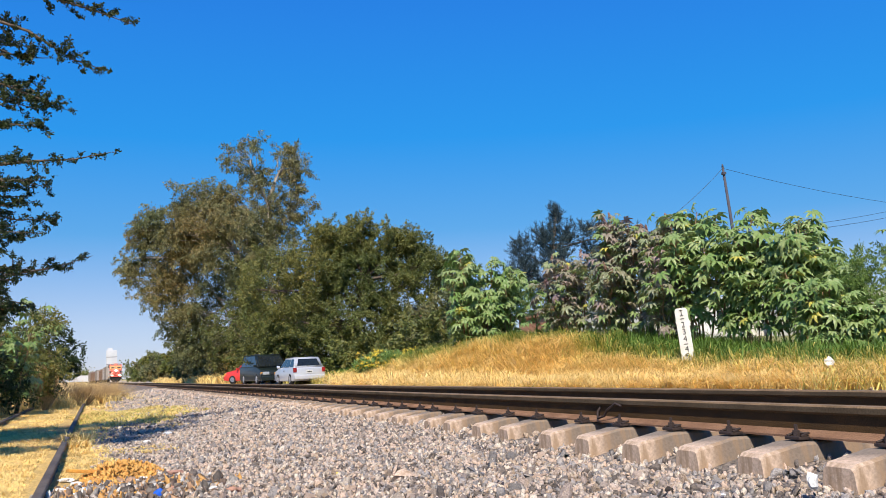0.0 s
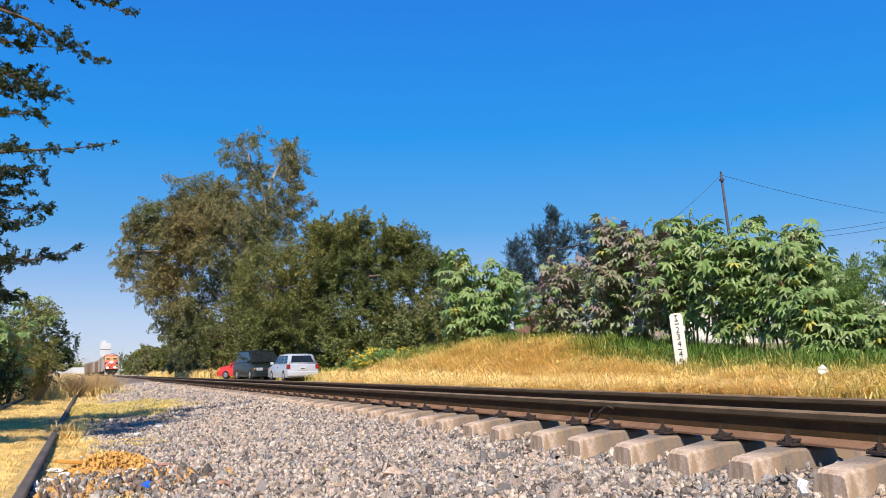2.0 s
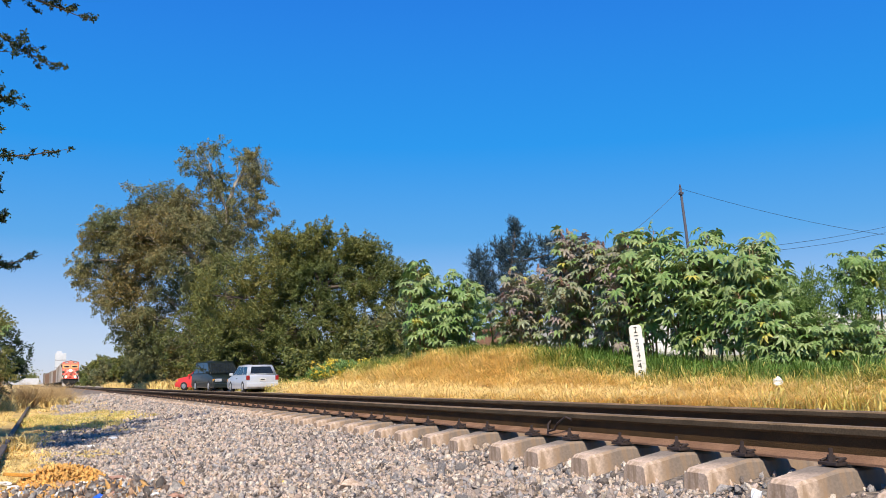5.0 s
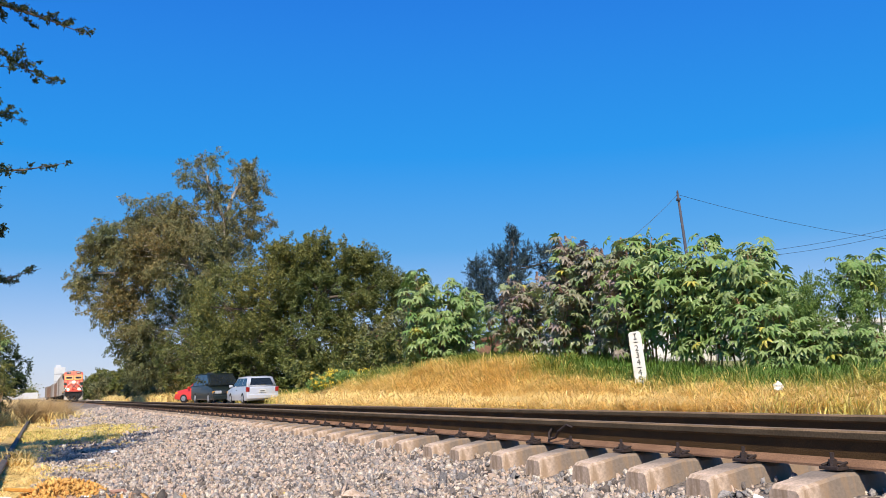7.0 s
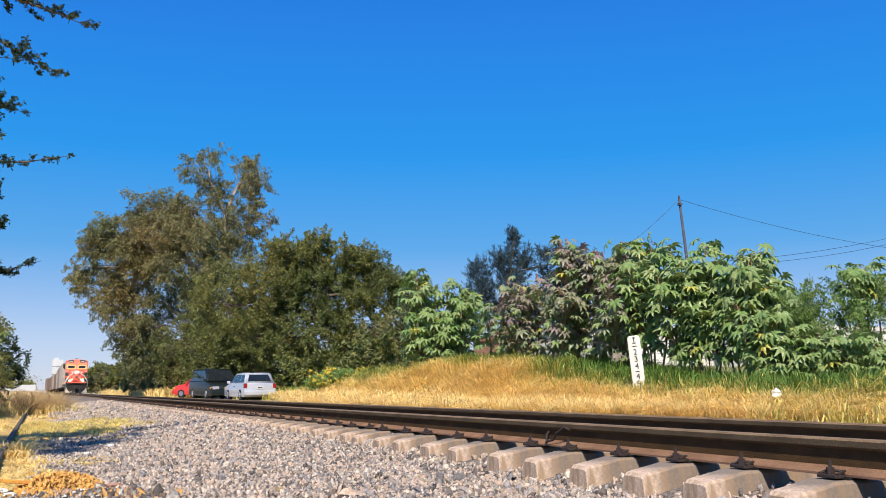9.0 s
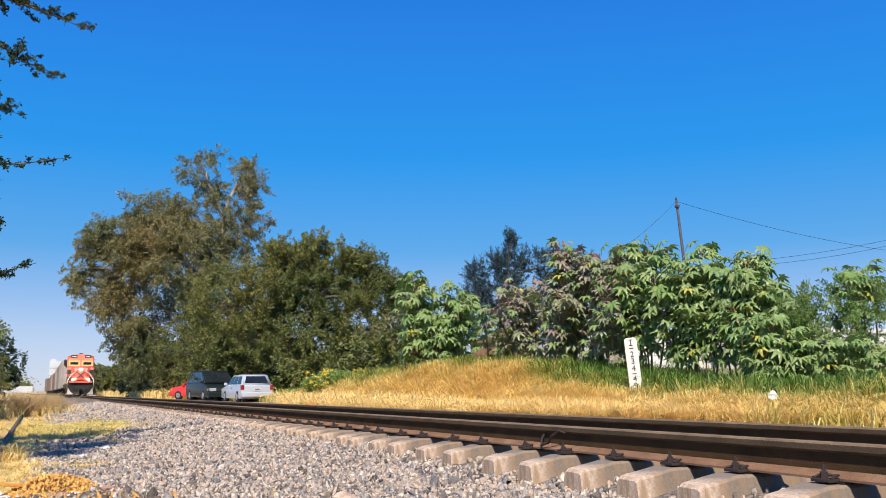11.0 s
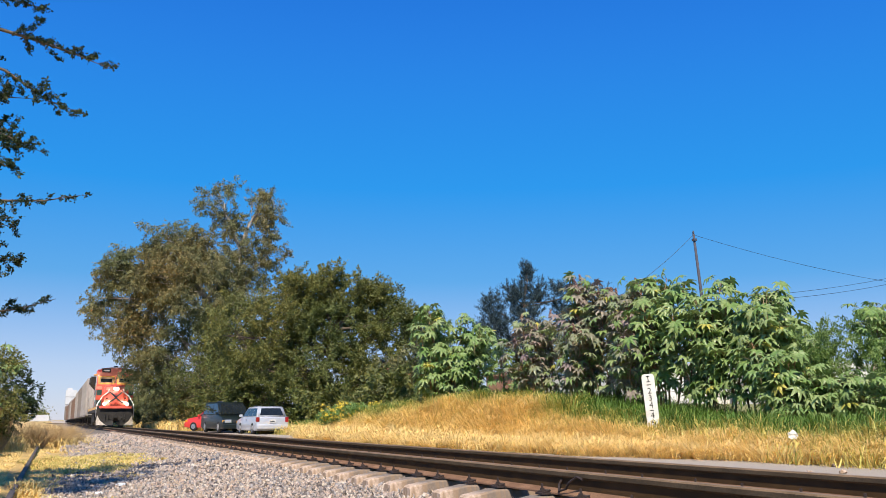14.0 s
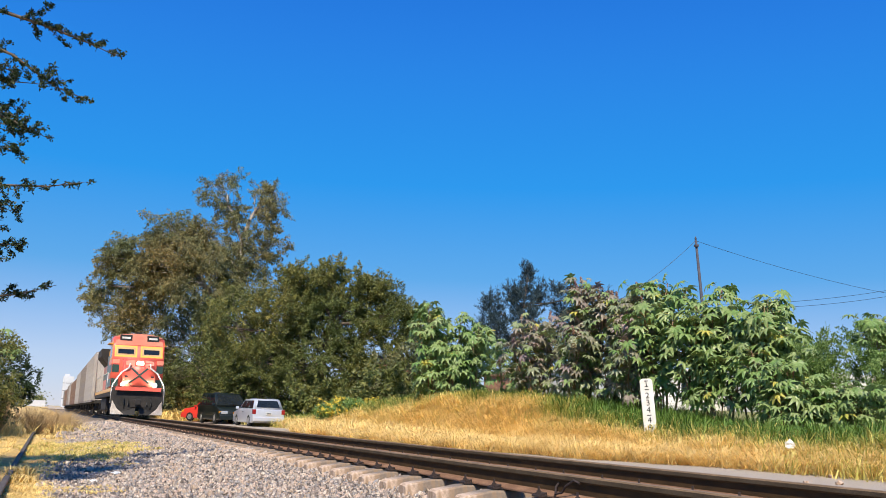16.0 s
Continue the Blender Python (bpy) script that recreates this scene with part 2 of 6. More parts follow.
def ground_material():
    """Dry yellow litter beside the siding, pale dirt on the track road, green-brown soil on the bank."""
    m = mat("ground", (0.68, 0.47, 0.17), (0.50, 0.34, 0.13), 0.95, scale=0.9, fine=32, bump=1.0, vary=0.35, depth=0.04)
    n, l = m.node_tree.nodes, m.node_tree.links
    b = n["Principled BSDF"]
    litter = b.inputs["Base Color"].links[0].from_socket
    tc = n.new("ShaderNodeTexCoord")
    sep = n.new("ShaderNodeSeparateXYZ")
    l.new(tc.outputs["Object"], sep.inputs[0])
    wob = n.new("ShaderNodeTexNoise")
    wob.inputs["Scale"].default_value = 0.9
    l.new(tc.outputs["Object"], wob.inputs["Vector"])
    add = n.new("ShaderNodeMath")
    add.operation = "MULTIPLY_ADD"
    add.inputs[1].default_value = 2.0
    l.new(wob.outputs["Fac"], add.inputs[0])
    l.new(sep.outputs["X"], add.inputs[2])
    grit = n.new("ShaderNodeTexNoise")
    grit.inputs["Scale"].default_value, grit.inputs["Detail"].default_value = 14, 6
    l.new(tc.outputs["Object"], grit.inputs["Vector"])
    prev = litter
    for edge, wide, a, c in ((5.5, 1.2, (0.50, 0.42, 0.33), (0.36, 0.30, 0.24)), (12.7, 0.5, (0.66, 0.48, 0.19), (0.46, 0.34, 0.13)), (15.6, 1.2, (0.30, 0.27, 0.10), (0.17, 0.19, 0.06))):
        mr = n.new("ShaderNodeMapRange")
        mr.inputs["From Min"].default_value, mr.inputs["From Max"].default_value = edge, edge + wide
        l.new(add.outputs[0], mr.inputs["Value"])
        soil = n.new("ShaderNodeMix")
        soil.data_type = "RGBA"
        soil.inputs[6].default_value, soil.inputs[7].default_value = (*a, 1), (*c, 1)
        l.new(grit.outputs["Fac"], soil.inputs["Factor"])
        x = n.new("ShaderNodeMix")
        x.data_type = "RGBA"
        l.new(mr.outputs[0], x.inputs["Factor"])
        l.new(prev, x.inputs[6])
        l.new(soil.outputs[2], x.inputs[7])
        prev = x.outputs[2]
    l.new(prev, b.inputs["Base Color"])
    return m


# ---- mesh helpers ----
def mesh_of(name, verts, faces, materials, smooth=False, index=None):
    me = bpy.data.meshes.new(name)
    me.from_pydata([tuple(v) for v in verts], [], [tuple(f) for f in faces])
    for m in (materials if isinstance(materials, (list, tuple)) else [materials]):
        me.materials.append(m)
    if index is not None:
        me.polygons.foreach_set("material_index", index)
    if smooth:
        me.polygons.foreach_set("use_smooth", [True] * len(me.polygons))
    me.update()
    return me


def bulk(name, verts, quads=None, tris=None, material=None):
    """A large mesh from numpy arrays."""
    me = bpy.data.meshes.new(name)
    nq = 0 if quads is None else len(quads)
    nt = 0 if tris is None else len(tris)
    me.vertices.add(len(verts))
    me.vertices.foreach_set("co", np.asarray(verts, np.float32).ravel())
    loops = np.concatenate([a.ravel() for a in (quads, tris) if a is not None and len(a)]).astype(np.int32)
    me.loops.add(len(loops))
    me.loops.foreach_set("vertex_index", loops)
    me.polygons.add(nq + nt)
    me.polygons.foreach_set("loop_start", np.concatenate([np.arange(nq) * 4, nq * 4 + np.arange(nt) * 3]).astype(np.int32))
    me.materials.append(material)
    me.update(calc_edges=True)
    me.validate()
    return me


def part(name, data, parent, label="", m=None):
    """Links mesh data (or a bmesh and its material) as one object under a thing or a part."""
    ob = new(name, data)
    ob.parent = parent
    if m is not None:
        ob.matrix_basis = m
    return tagged(ob, label)


def thing(name, label, category, m=None, group="", data=None, kind=""):
    ob = new(name, data)
    if m is not None:
        ob.matrix_basis = m
    return tagged(ob, label, category, group, kind)


def box(bm, x0, x1, y0, y1, z0, z1, bevel=0.0, taper=0.0):
    """A box in bm; taper draws the top in by that much on every side."""
    vs = [bm.verts.new(p) for p in ((x0, y0, z0), (x1, y0, z0), (x1, y1, z0), (x0, y1, z0), (x0 + taper, y0 + taper, z1), (x1 - taper, y0 + taper, z1), (x1 - taper, y1 - taper, z1), (x0 + taper, y1 - taper, z1))]
    fs = [bm.faces.new([vs[i] for i in f]) for f in ((3, 2, 1, 0), (4, 5, 6, 7), (0, 1, 5, 4), (1, 2, 6, 5), (2, 3, 7, 6), (3, 0, 4, 7))]
    if bevel:
        es = list({e for f in fs for e in f.edges})
        bmesh.ops.bevel(bm, geom=es, offset=bevel, segments=2, affect="EDGES", profile=0.6)
    return vs


def prism(bm, outline, x0, x1, axis="x"):
    """Extrudes a closed outline of (a, b) pairs along an axis; x: (a, b) are y, z; y: x, z; z: x, y."""
    def at3(t, p):
        return {"x": (t, p[0], p[1]), "y": (p[0], t, p[1]), "z": (p[0], p[1], t)}[axis]
    a = [bm.verts.new(at3(x0, p)) for p in outline]
    b = [bm.verts.new(at3(x1, p)) for p in outline]
    k = len(outline)
    bm.faces.new(a[::-1])
    bm.faces.new(b)
    for i in range(k):
        bm.faces.new((a[i], a[(i + 1) % k], b[(i + 1) % k], b[i]))
    return a, b


def cyl(bm, p0, p1, r0, r1=None, seg=12):
    p0, p1 = Vector(p0), Vector(p1)
    q = (p1 - p0).to_track_quat("Z", "Y").to_matrix()
    r1 = r0 if r1 is None else r1
    rings = []
    for p, r in ((p0, r0), (p1, r1)):
        rings.append([bm.verts.new(p + q @ Vector((math.cos(t) * r, math.sin(t) * r, 0))) for t in [2 * math.pi * i / seg for i in range(seg)]])
    bm.faces.new(rings[0][::-1])
    bm.faces.new(rings[1])
    for i in range(seg):
        bm.faces.new((rings[0][i], rings[0][(i + 1) % seg], rings[1][(i + 1) % seg], rings[1][i]))


def tube(bm, pts, radii, seg=6):
    """A bent tapered tube through pts."""
    last = None
    for i, p in enumerate(pts):
        p = Vector(p)
        d = Vector(pts[min(i + 1, len(pts) - 1)]) - Vector(pts[max(i - 1, 0)])
        q = d.to_track_quat("Z", "Y").to_matrix() if d.length > 1e-6 else Matrix.Identity(3)
        ring = [bm.verts.new(p + q @ Vector((math.cos(t) * radii[i], math.sin(t) * radii[i], 0))) for t in [2 * math.pi * k / seg for k in range(seg)]]
        if last:
            for k in range(seg):
                bm.faces.new((last[k], last[(k + 1) % seg], ring[(k + 1) % seg], ring[k]))
        else:
            bm.faces.new(ring[::-1])
        last = ring
    bm.faces.new(last)


def finish(bm, name, material, smooth=False):
    bmesh.ops.recalc_face_normals(bm, faces=bm.faces)
    me = bpy.data.meshes.new(name)
    bm.to_mesh(me)
    bm.free()
    for m in (material if isinstance(material, (list, tuple)) else [material]):
        me.materials.append(m)
    if smooth:
        me.polygons.foreach_set("use_smooth", [True] * len(me.polygons))
    return me


def made(fn, name, material, smooth=False):
    bm = bmesh.new()
    fn(bm)
    return finish(bm, name, material, smooth)


def boxes(name, material, *dims, bevel=0.0):
    bm = bmesh.new()
    for d in dims:
        box(bm, *d, bevel=bevel)
    return finish(bm, name, material)


# ---- ground ----
def lerp_table(table, v):
    return float(np.interp(v, [a for a, _ in table], [b for _, b in table]))


CREST = [(-20, 0.15), (8, 0.1), (14, 0.05), (18, 0.1), (22, 0.45), (25, 0.85), (31, 1.0), (40, 0.7), (48, 0.1), (60, -0.2), (90, -0.3)]
ACROSS = [(-40, -0.62), (-0.6, -0.60), (0.2, -0.61), (1.2, -0.66), (6.4, -0.66), (7.2, -0.42), (9.0, -0.36), (11.6, -0.36)]


def ground_z(x, y):
    n = noise.noise(Vector((x * 0.35, y * 0.35, 3.1))) * 0.05 + noise.noise(Vector((x * 1.7, y * 1.7, 8.0))) * 0.015
    if x <= 11.6:
        return lerp_table(ACROSS, x) + n * (0.5 if x < 1.2 else 0.25) + (GRADE * max(0.0, y - 30) if y < 700 else -1.67) * min(1.0, max(0.0, 1 - abs(x - 4.6) / 12))
    c = lerp_table(CREST, y)
    k = min(1.0, (x - 11.6) / 2.6)
    k = k * k * (3 - 2 * k)
    return -0.36 + (c + 0.36) * k + n * (0.3 + 1.6 * k) + 0.06 * k * noise.noise(Vector((x * 0.9, y * 0.9, 12.0)))


def build_ground():
    xs = [-900, -400, -150, -60, -30, -18, -12, -9] + list(np.arange(-7, 22, 0.3)) + [22, 24, 27, 32, 40, 60, 120, 300, 900]
    ys = [-400, -150, -60, -25, -10, -4] + list(np.arange(-2, 60, 0.5)) + [60, 63, 67, 72, 80, 90, 105, 125, 150, 190, 250, 330, 450, 700, 1200, 2500]
    verts = [(x, y, ground_z(x, y)) for y in ys for x in xs]
    w = len(xs)
    faces = [(j * w + i, j * w + i + 1, (j + 1) * w + i + 1, (j + 1) * w + i) for j in range(len(ys) - 1) for i in range(w - 1)]
    tagged(new("ground", mesh_of("ground", verts, faces, ground_material(), True)), "dry yellow ground with a pale dirt road and grassy bank", "ground", kind="structure")


GRADE = -0.0025


def bend(y):
    """How far the line drifts to the right of straight on, before it curves away left in the distance."""
    far = min(max(y - 230, 0.0), 200.0)
    turn = 0.00014 * far ** 2 + 0.056 * max(y - 430, 0.0)
    return 0.0 if y < 5 else (0.00012 * (y - 5) ** 2 if y < 35 else 0.108 + 0.0072 * (y - 35)) - turn


BED = [(-0.15, -0.66), (0.1, -0.585), (0.8, -0.55), (1.6, -0.48), (2.6, -0.43), (3.3, -0.40), (3.75, -0.30), (5.4, -0.30), (5.85, -0.40), (6.6, -0.45), (7.3, -0.52)]


def bed_z(x, y):
    heap_up = min(1.0, max(0.0, (y - 5.5) / 11)) * max(0.0, 1 - abs(x - 3.35) / 1.2) * 0.085
    return lerp_table(BED, x - bend(y)) + heap_up + GRADE * max(0.0, y) + noise.noise(Vector((x * 1.3, y * 1.3, 1.0))) * 0.02 + noise.noise(Vector((x * 5, y * 5, 2.0))) * 0.008


def build_ballast():
    xs = list(np.arange(-0.15, 7.31, 0.149))
    ys = list(np.arange(-12, 24, 0.2)) + list(np.arange(24, 80, 0.8)) + [80, 100, 140, 200, 230] + list(range(250, 440, 20)) + [700]
    verts = [(x + bend(y), y, bed_z(x + bend(y), y)) for y in ys for x in xs]
    w = len(xs)
    faces = [(j * w + i, j * w + i + 1, (j + 1) * w + i + 1, (j + 1) * w + i) for j in range(len(ys) - 1) for i in range(w - 1)]
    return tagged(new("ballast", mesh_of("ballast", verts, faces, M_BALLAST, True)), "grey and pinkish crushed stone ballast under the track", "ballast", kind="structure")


def rock_shape(rng, seg=5):
    """A sharp-edged stone: two uneven rings and two poles, unit radius."""
    v = [(rng.uniform(-.2, .2), rng.uniform(-.2, .2), rng.uniform(.55, .8))]
    for z, r in ((0.35, 0.8), (-0.4, 0.9)):
        o = rng.uniform(0, 6)
        for i in range(seg):
            t = o + 2 * math.pi * i / seg + rng.uniform(-.3, .3)
            k = r * rng.uniform(.75, 1.15)
            v.append((math.cos(t) * k, math.sin(t) * k, z + rng.uniform(-.2, .2)))
    v.append((0, 0, -.7))
    tris = []
    for i in range(seg):
        j = (i + 1) % seg
        tris += [(0, 1 + i, 1 + j), (1 + i, 1 + seg + i, 1 + seg + j), (1 + i, 1 + seg + j, 1 + j), (1 + 2 * seg, 1 + seg + j, 1 + seg + i)]
    return np.array(v), np.array(tris)


def build_stones(ballast):
    rng = random.Random(5)
    rs = np.random.RandomState(5)
    shapes = [rock_shape(rng) for _ in range(14)]
    data = []
    for v, t in shapes:
        data.append(mesh_of("stone", v, t, M_STONE_OB))
    V, T, base = [], [], 0

    def scatter(x0, x1, y0, y1, per, size, keep=None):
        nonlocal base
        for _ in range(int((x1 - x0) * (y1 - y0) * per)):
            x, y = rs.uniform(x0, x1), rs.uniform(y0, y1)
            if keep and not keep(x, y):
                continue
            r = size * rs.lognormal(0, 0.28)
            v, t = shapes[rs.randint(14)]
            q = Euler(rs.uniform(-3, 3, 3)).to_matrix()
            p = (v * np.array([1.4, 0.95, 0.6]) * r) @ np.array(q).T + np.array([x, y, bed_z(x, y) + r * rs.uniform(-.1, .45)])
            V.append(p)
            T.append(t + base)
            base += len(v)

    def side(x, y):
        edge = 0.55 + 0.5 * noise.noise(Vector((0, y * 0.3, 7))) + (1.2 if 17 < y < 27 else 0)
        return x > edge or rs.uniform() < 0.45
    scatter(-0.1, 3.4, 3.0, 8, 900, 0.0185, side)
    scatter(-0.1, 3.6, 8, 15, 560, 0.0215, side)
    scatter(-0.1, 3.7, 15, 30, 230, 0.029, side)
    scatter(0.5, 3.8, 30, 60, 40, 0.05, side)
    scatter(-0.1, 3.4, -4, 3.0, 220, 0.022, side)
    scatter(3.4, 5.8, 2, 12, 260, 0.024)
    scatter(5.8, 7.2, 4, 26, 60, 0.028)
    tagged(new("loose_stones", bulk("loose_stones", np.concatenate(V), None, np.concatenate(T), M_STONE)), "loose angular crushed stones covering the track bed", "stones", kind="stuff")
    for i in range(300):
        x, y = rs.uniform(0.7, 3.2), rs.uniform(3.9, 6.6)
        r = 0.027 * rs.lognormal(0, 0.3)
        part("stone", data[rs.randint(14)], ballast, m=Matrix.LocRotScale((x, y, bed_z(x, y) + r * 0.35), Euler(rs.uniform(-3, 3, 3)), (r * 1.4, r, r * 0.62)))


# ---- track ----
NEAR, FAR = 3.82, 5.325
MID = (NEAR + FAR) / 2


def rail_outline(h=0.186):
    half = [(0.075, 0), (0.075, 0.012), (0.03, 0.028), (0.009, 0.045), (0.009, h - 0.055), (0.034, h - 0.042), (0.037, h - 0.012), (0.03, h - 0.002), (0.018, h)]
    return half + [(-x, z) for x, z in half[::-1]]


def sweep(outline, name, materials):
    """A profile of (x, z) pairs drawn along the line."""
    bm = bmesh.new()
    ys = [-30, 0, 5] + list(range(8, 36, 3)) + [80, 150, 225] + list(range(240, 440, 20)) + [700]
    rings = [[bm.verts.new((p + bend(y), y, z + GRADE * y)) for p, z in outline] for y in ys]
    k = len(outline)
    for a, b in zip(rings, rings[1:]):
        for i in range(k):
            bm.faces.new((a[i], a[(i + 1) % k], b[(i + 1) % k], b[i]))
    bm.faces.new(rings[0][::-1])
    bm.faces.new(rings[-1])
    return finish(bm, name, materials)


def build_rail(x, label):
    t = thing("rail", label, "rail", pose(x, 0, 0), "running rails")
    o = [(p, z - 0.186) for p, z in rail_outline()]
    low = [q for q in o if q[1] < -0.145]
    part("web", sweep([q for q in o if -0.145 < q[1] < -0.05], "web", M_RAIL), t, "rusty web coloured dark for shade under the head")
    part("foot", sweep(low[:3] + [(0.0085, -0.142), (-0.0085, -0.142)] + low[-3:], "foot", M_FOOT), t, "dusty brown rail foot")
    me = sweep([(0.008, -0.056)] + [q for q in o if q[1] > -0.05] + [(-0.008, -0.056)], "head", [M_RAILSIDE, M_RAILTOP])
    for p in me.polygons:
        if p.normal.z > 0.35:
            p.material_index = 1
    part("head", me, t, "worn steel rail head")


def sleeper_mesh():
    bm = bmesh.new()
    half = [(-1.205, 0), (-1.18, -0.022), (-0.93, 0.024), (-0.58, 0.026), (-0.3, 0.0), (0.3, 0.0), (0.58, 0.026), (0.93, 0.024), (1.18, -0.022), (1.205, 0)]
    rows = []
    for i, (x, dz) in enumerate(half):
        end = i in (0, len(half) - 1)
        t = -0.225 + (dz if not end else -0.042)
        wt, wb = (0.10, 0.135) if not end else (0.09, 0.13)
        rows.append([bm.verts.new(p) for p in ((x, -wb, -0.46), (x, -wt - 0.006, t - 0.015), (x, -wt + 0.012, t), (x, wt - 0.012, t), (x, wt + 0.006, t - 0.015), (x, wb, -0.46))])
    for a, b in zip(rows, rows[1:]):
        for k in range(5):
            bm.faces.new((a[k], a[k + 1], b[k + 1], b[k]))
    bm.faces.new(rows[0])
    bm.faces.new(rows[-1][::-1])
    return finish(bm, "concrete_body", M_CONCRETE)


def clip_mesh(side):
    """A spring clip with bolt and nut, holding the rail foot."""
    bm = bmesh.new()
    box(bm, -0.045, 0.045, -0.06, 0.06, 0, 0.018, 0.004)
    tube(bm, [(0.03 * side, -0.055, 0.02), (-0.03 * side, -0.05, 0.035), (-0.045 * side, -0.02, 0.03), (0.01 * side, 0, 0.04), (-0.045 * side, 0.02, 0.03), (-0.03 * side, 0.05, 0.035), (0.03 * side, 0.055, 0.02)], [0.008] * 7, 5)
    cyl(bm, (0.012 * side, 0, 0.01), (0.012 * side, 0, 0.052), 0.02, seg=6)
    cyl(bm, (0.012 * side, 0, 0.05), (0.012 * side, 0, 0.085), 0.011, seg=6)
    return finish(bm, "rail_clip", M_CLIP)


def build_sleepers():
    first = thing("concrete_sleeper", "weathered concrete sleeper half sunk in the ballast", "sleeper", pose(MID, 3.85, 0), "sleepers under the track")
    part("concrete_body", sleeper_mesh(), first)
    cl = {1: clip_mesh(1), -1: clip_mesh(-1)}
    for rx in (NEAR - MID, FAR - MID):
        for s in (-1, 1):
            part("rail_clip", cl[s], first, "rusty bolted rail clip", pose(rx + s * 0.105, 0, -0.192))
        part("rail_pad", boxes("rail_pad", M_BLACK, (rx - 0.085, rx + 0.085, -0.085, 0.085, -0.197, -0.184)), first)
    rng = random.Random(3)
    ys = [-5.8, -5.2, -4.55, -3.95, -3.3, -2.7, -2.1, -1.45, -0.85, -0.2, 0.4, 1.0, 1.62, 2.25, 2.85, 3.46, 4.09, 4.68, 5.28, 5.92, 6.50, 7.28, 7.90, 8.63, 9.22, 9.91, 10.43, 11.05, 11.66, 12.28, 12.84]
    while ys[-1] < 60:
        ys.append(ys[-1] + 0.62 + rng.uniform(-.05, .05))
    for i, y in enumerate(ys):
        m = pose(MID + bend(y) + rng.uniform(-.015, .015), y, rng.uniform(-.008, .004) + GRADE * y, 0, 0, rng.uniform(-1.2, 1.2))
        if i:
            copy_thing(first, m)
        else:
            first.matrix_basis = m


def build_bond_wire():
    bm = bmesh.new()
    pts = [(NEAR - 0.045, 6.02, -0.07), (NEAR - 0.06, 6.08, -0.05), (NEAR - 0.085, 6.16, -0.10), (NEAR - 0.075, 6.22, -0.15), (NEAR - 0.09, 6.30, -0.17), (NEAR - 0.05, 6.36, -0.12), (NEAR - 0.012, 6.38, -0.09)]
    tube(bm, pts, [0.009] * 7, 6)
    thing("bond_wire", "rusty bond wire looped on the rail web", "wire", data=finish(bm, "bond_wire", M_CLIP))


def build_siding():
    for i, x in enumerate((-0.38, -1.86)):
        bm = bmesh.new()
        a, b = prism(bm, [(p, z - 0.15) for p, z in rail_outline(0.15)], -4, 62, "y")
        for v in a:
            v.co.x += x - 0.03
        for v in b:
            v.co.x += x + 0.35
        for v in a + b:
            v.co.z -= 0.50
        tagged(new("siding_rail", finish(bm, "siding_rail", M_OLDRAIL)), "old dark siding rail half buried in dry grass", "rail", "siding rails")


# ---- plants ----
def blades(name, label, category, material, spots, height, width, lean, seed, parent=None):
    """Curved grass blades at the given (x, y, z) spots, joined as one mesh."""
    rs = np.random.RandomState(seed)
    p = np.asarray(spots)
    n = len(p)
    h = height * rs.uniform(0.55, 1.25, n)
    flow = np.array([noise.noise(Vector((q[0] * 1.3, q[1] * 1.3, 40.0))) for q in p])
    tuft = np.array([noise.noise(Vector((q[0] * 2.1, q[1] * 2.1, 60.0))) for q in p])
    a = flow * 7 + rs.normal(0, 1.5, n)
    h = h * (1 + 0.7 * tuft)
    d = np.stack([np.cos(a), np.sin(a), 0 * a], 1)
    side = np.stack([-np.sin(a + rs.uniform(-1, 1, n)), np.cos(a), 0 * a], 1) * (width * rs.uniform(0.6, 1.3, n))[:, None]
    le = lean * rs.uniform(0.4, 1.6, n)
    up = np.array([0, 0, 1.0])
    mid = p + d * (le * h * 0.35)[:, None] + up * (h * 0.62)[:, None]
    tip = p + d * (le * h)[:, None] + up * (h * (1 - 0.35 * np.minimum(le, 1.6)))[:, None]
    v = np.stack([p - side, p + side, mid + side * 0.8, mid - side * 0.8, tip], 1).reshape(-1, 3)
    k = (np.arange(n) * 5)[:, None]
    me = bulk(name, v, k + np.array([[0, 1, 2, 3]]), k + np.array([[3, 2, 4]]), material)
    ob = new(name, me)
    if parent:
        ob.parent = parent
        return tagged(ob, label)
    return tagged(ob, label, category, kind="stuff")


def spots(n, x0, x1, y0, y1, seed, keep=None, bed=False, patch=0.0):
    rs = np.random.RandomState(seed)
    out = []
    while len(out) < n:
        x, y = rs.uniform(x0, x1), rs.uniform(y0, y1)
        if keep and not keep(x, y, rs.uniform()):
            continue
        if patch and noise.noise(Vector((x * 1.6, y * 1.6, seed))) < patch * rs.uniform(-1, 1):
            continue
        out.append((x, y, (max(bed_z(x, y), ground_z(x, y)) if bed else ground_z(x, y)) - 0.02))
    return out


def green_edge(y):
    """Where the bank's straw gives way to green grass, across the track."""
    return lerp_table([(5, 12.9), (14, 13.0), (18, 13.3), (22, 13.3), (25, 13.8), (30, 13.7), (36, 13.1), (42, 12.6), (50, 12.3)], y) + 0.4 * noise.noise(Vector((0.0, y * 0.5, 4.0)))


def road_edge(y):
    """Where the straw begins beside the dirt road."""
    return lerp_table([(5, 11.9), (13, 11.4), (16, 10.2), (22, 8.7), (34, 8.5), (41, 10.8), (50, 11.6)], y)


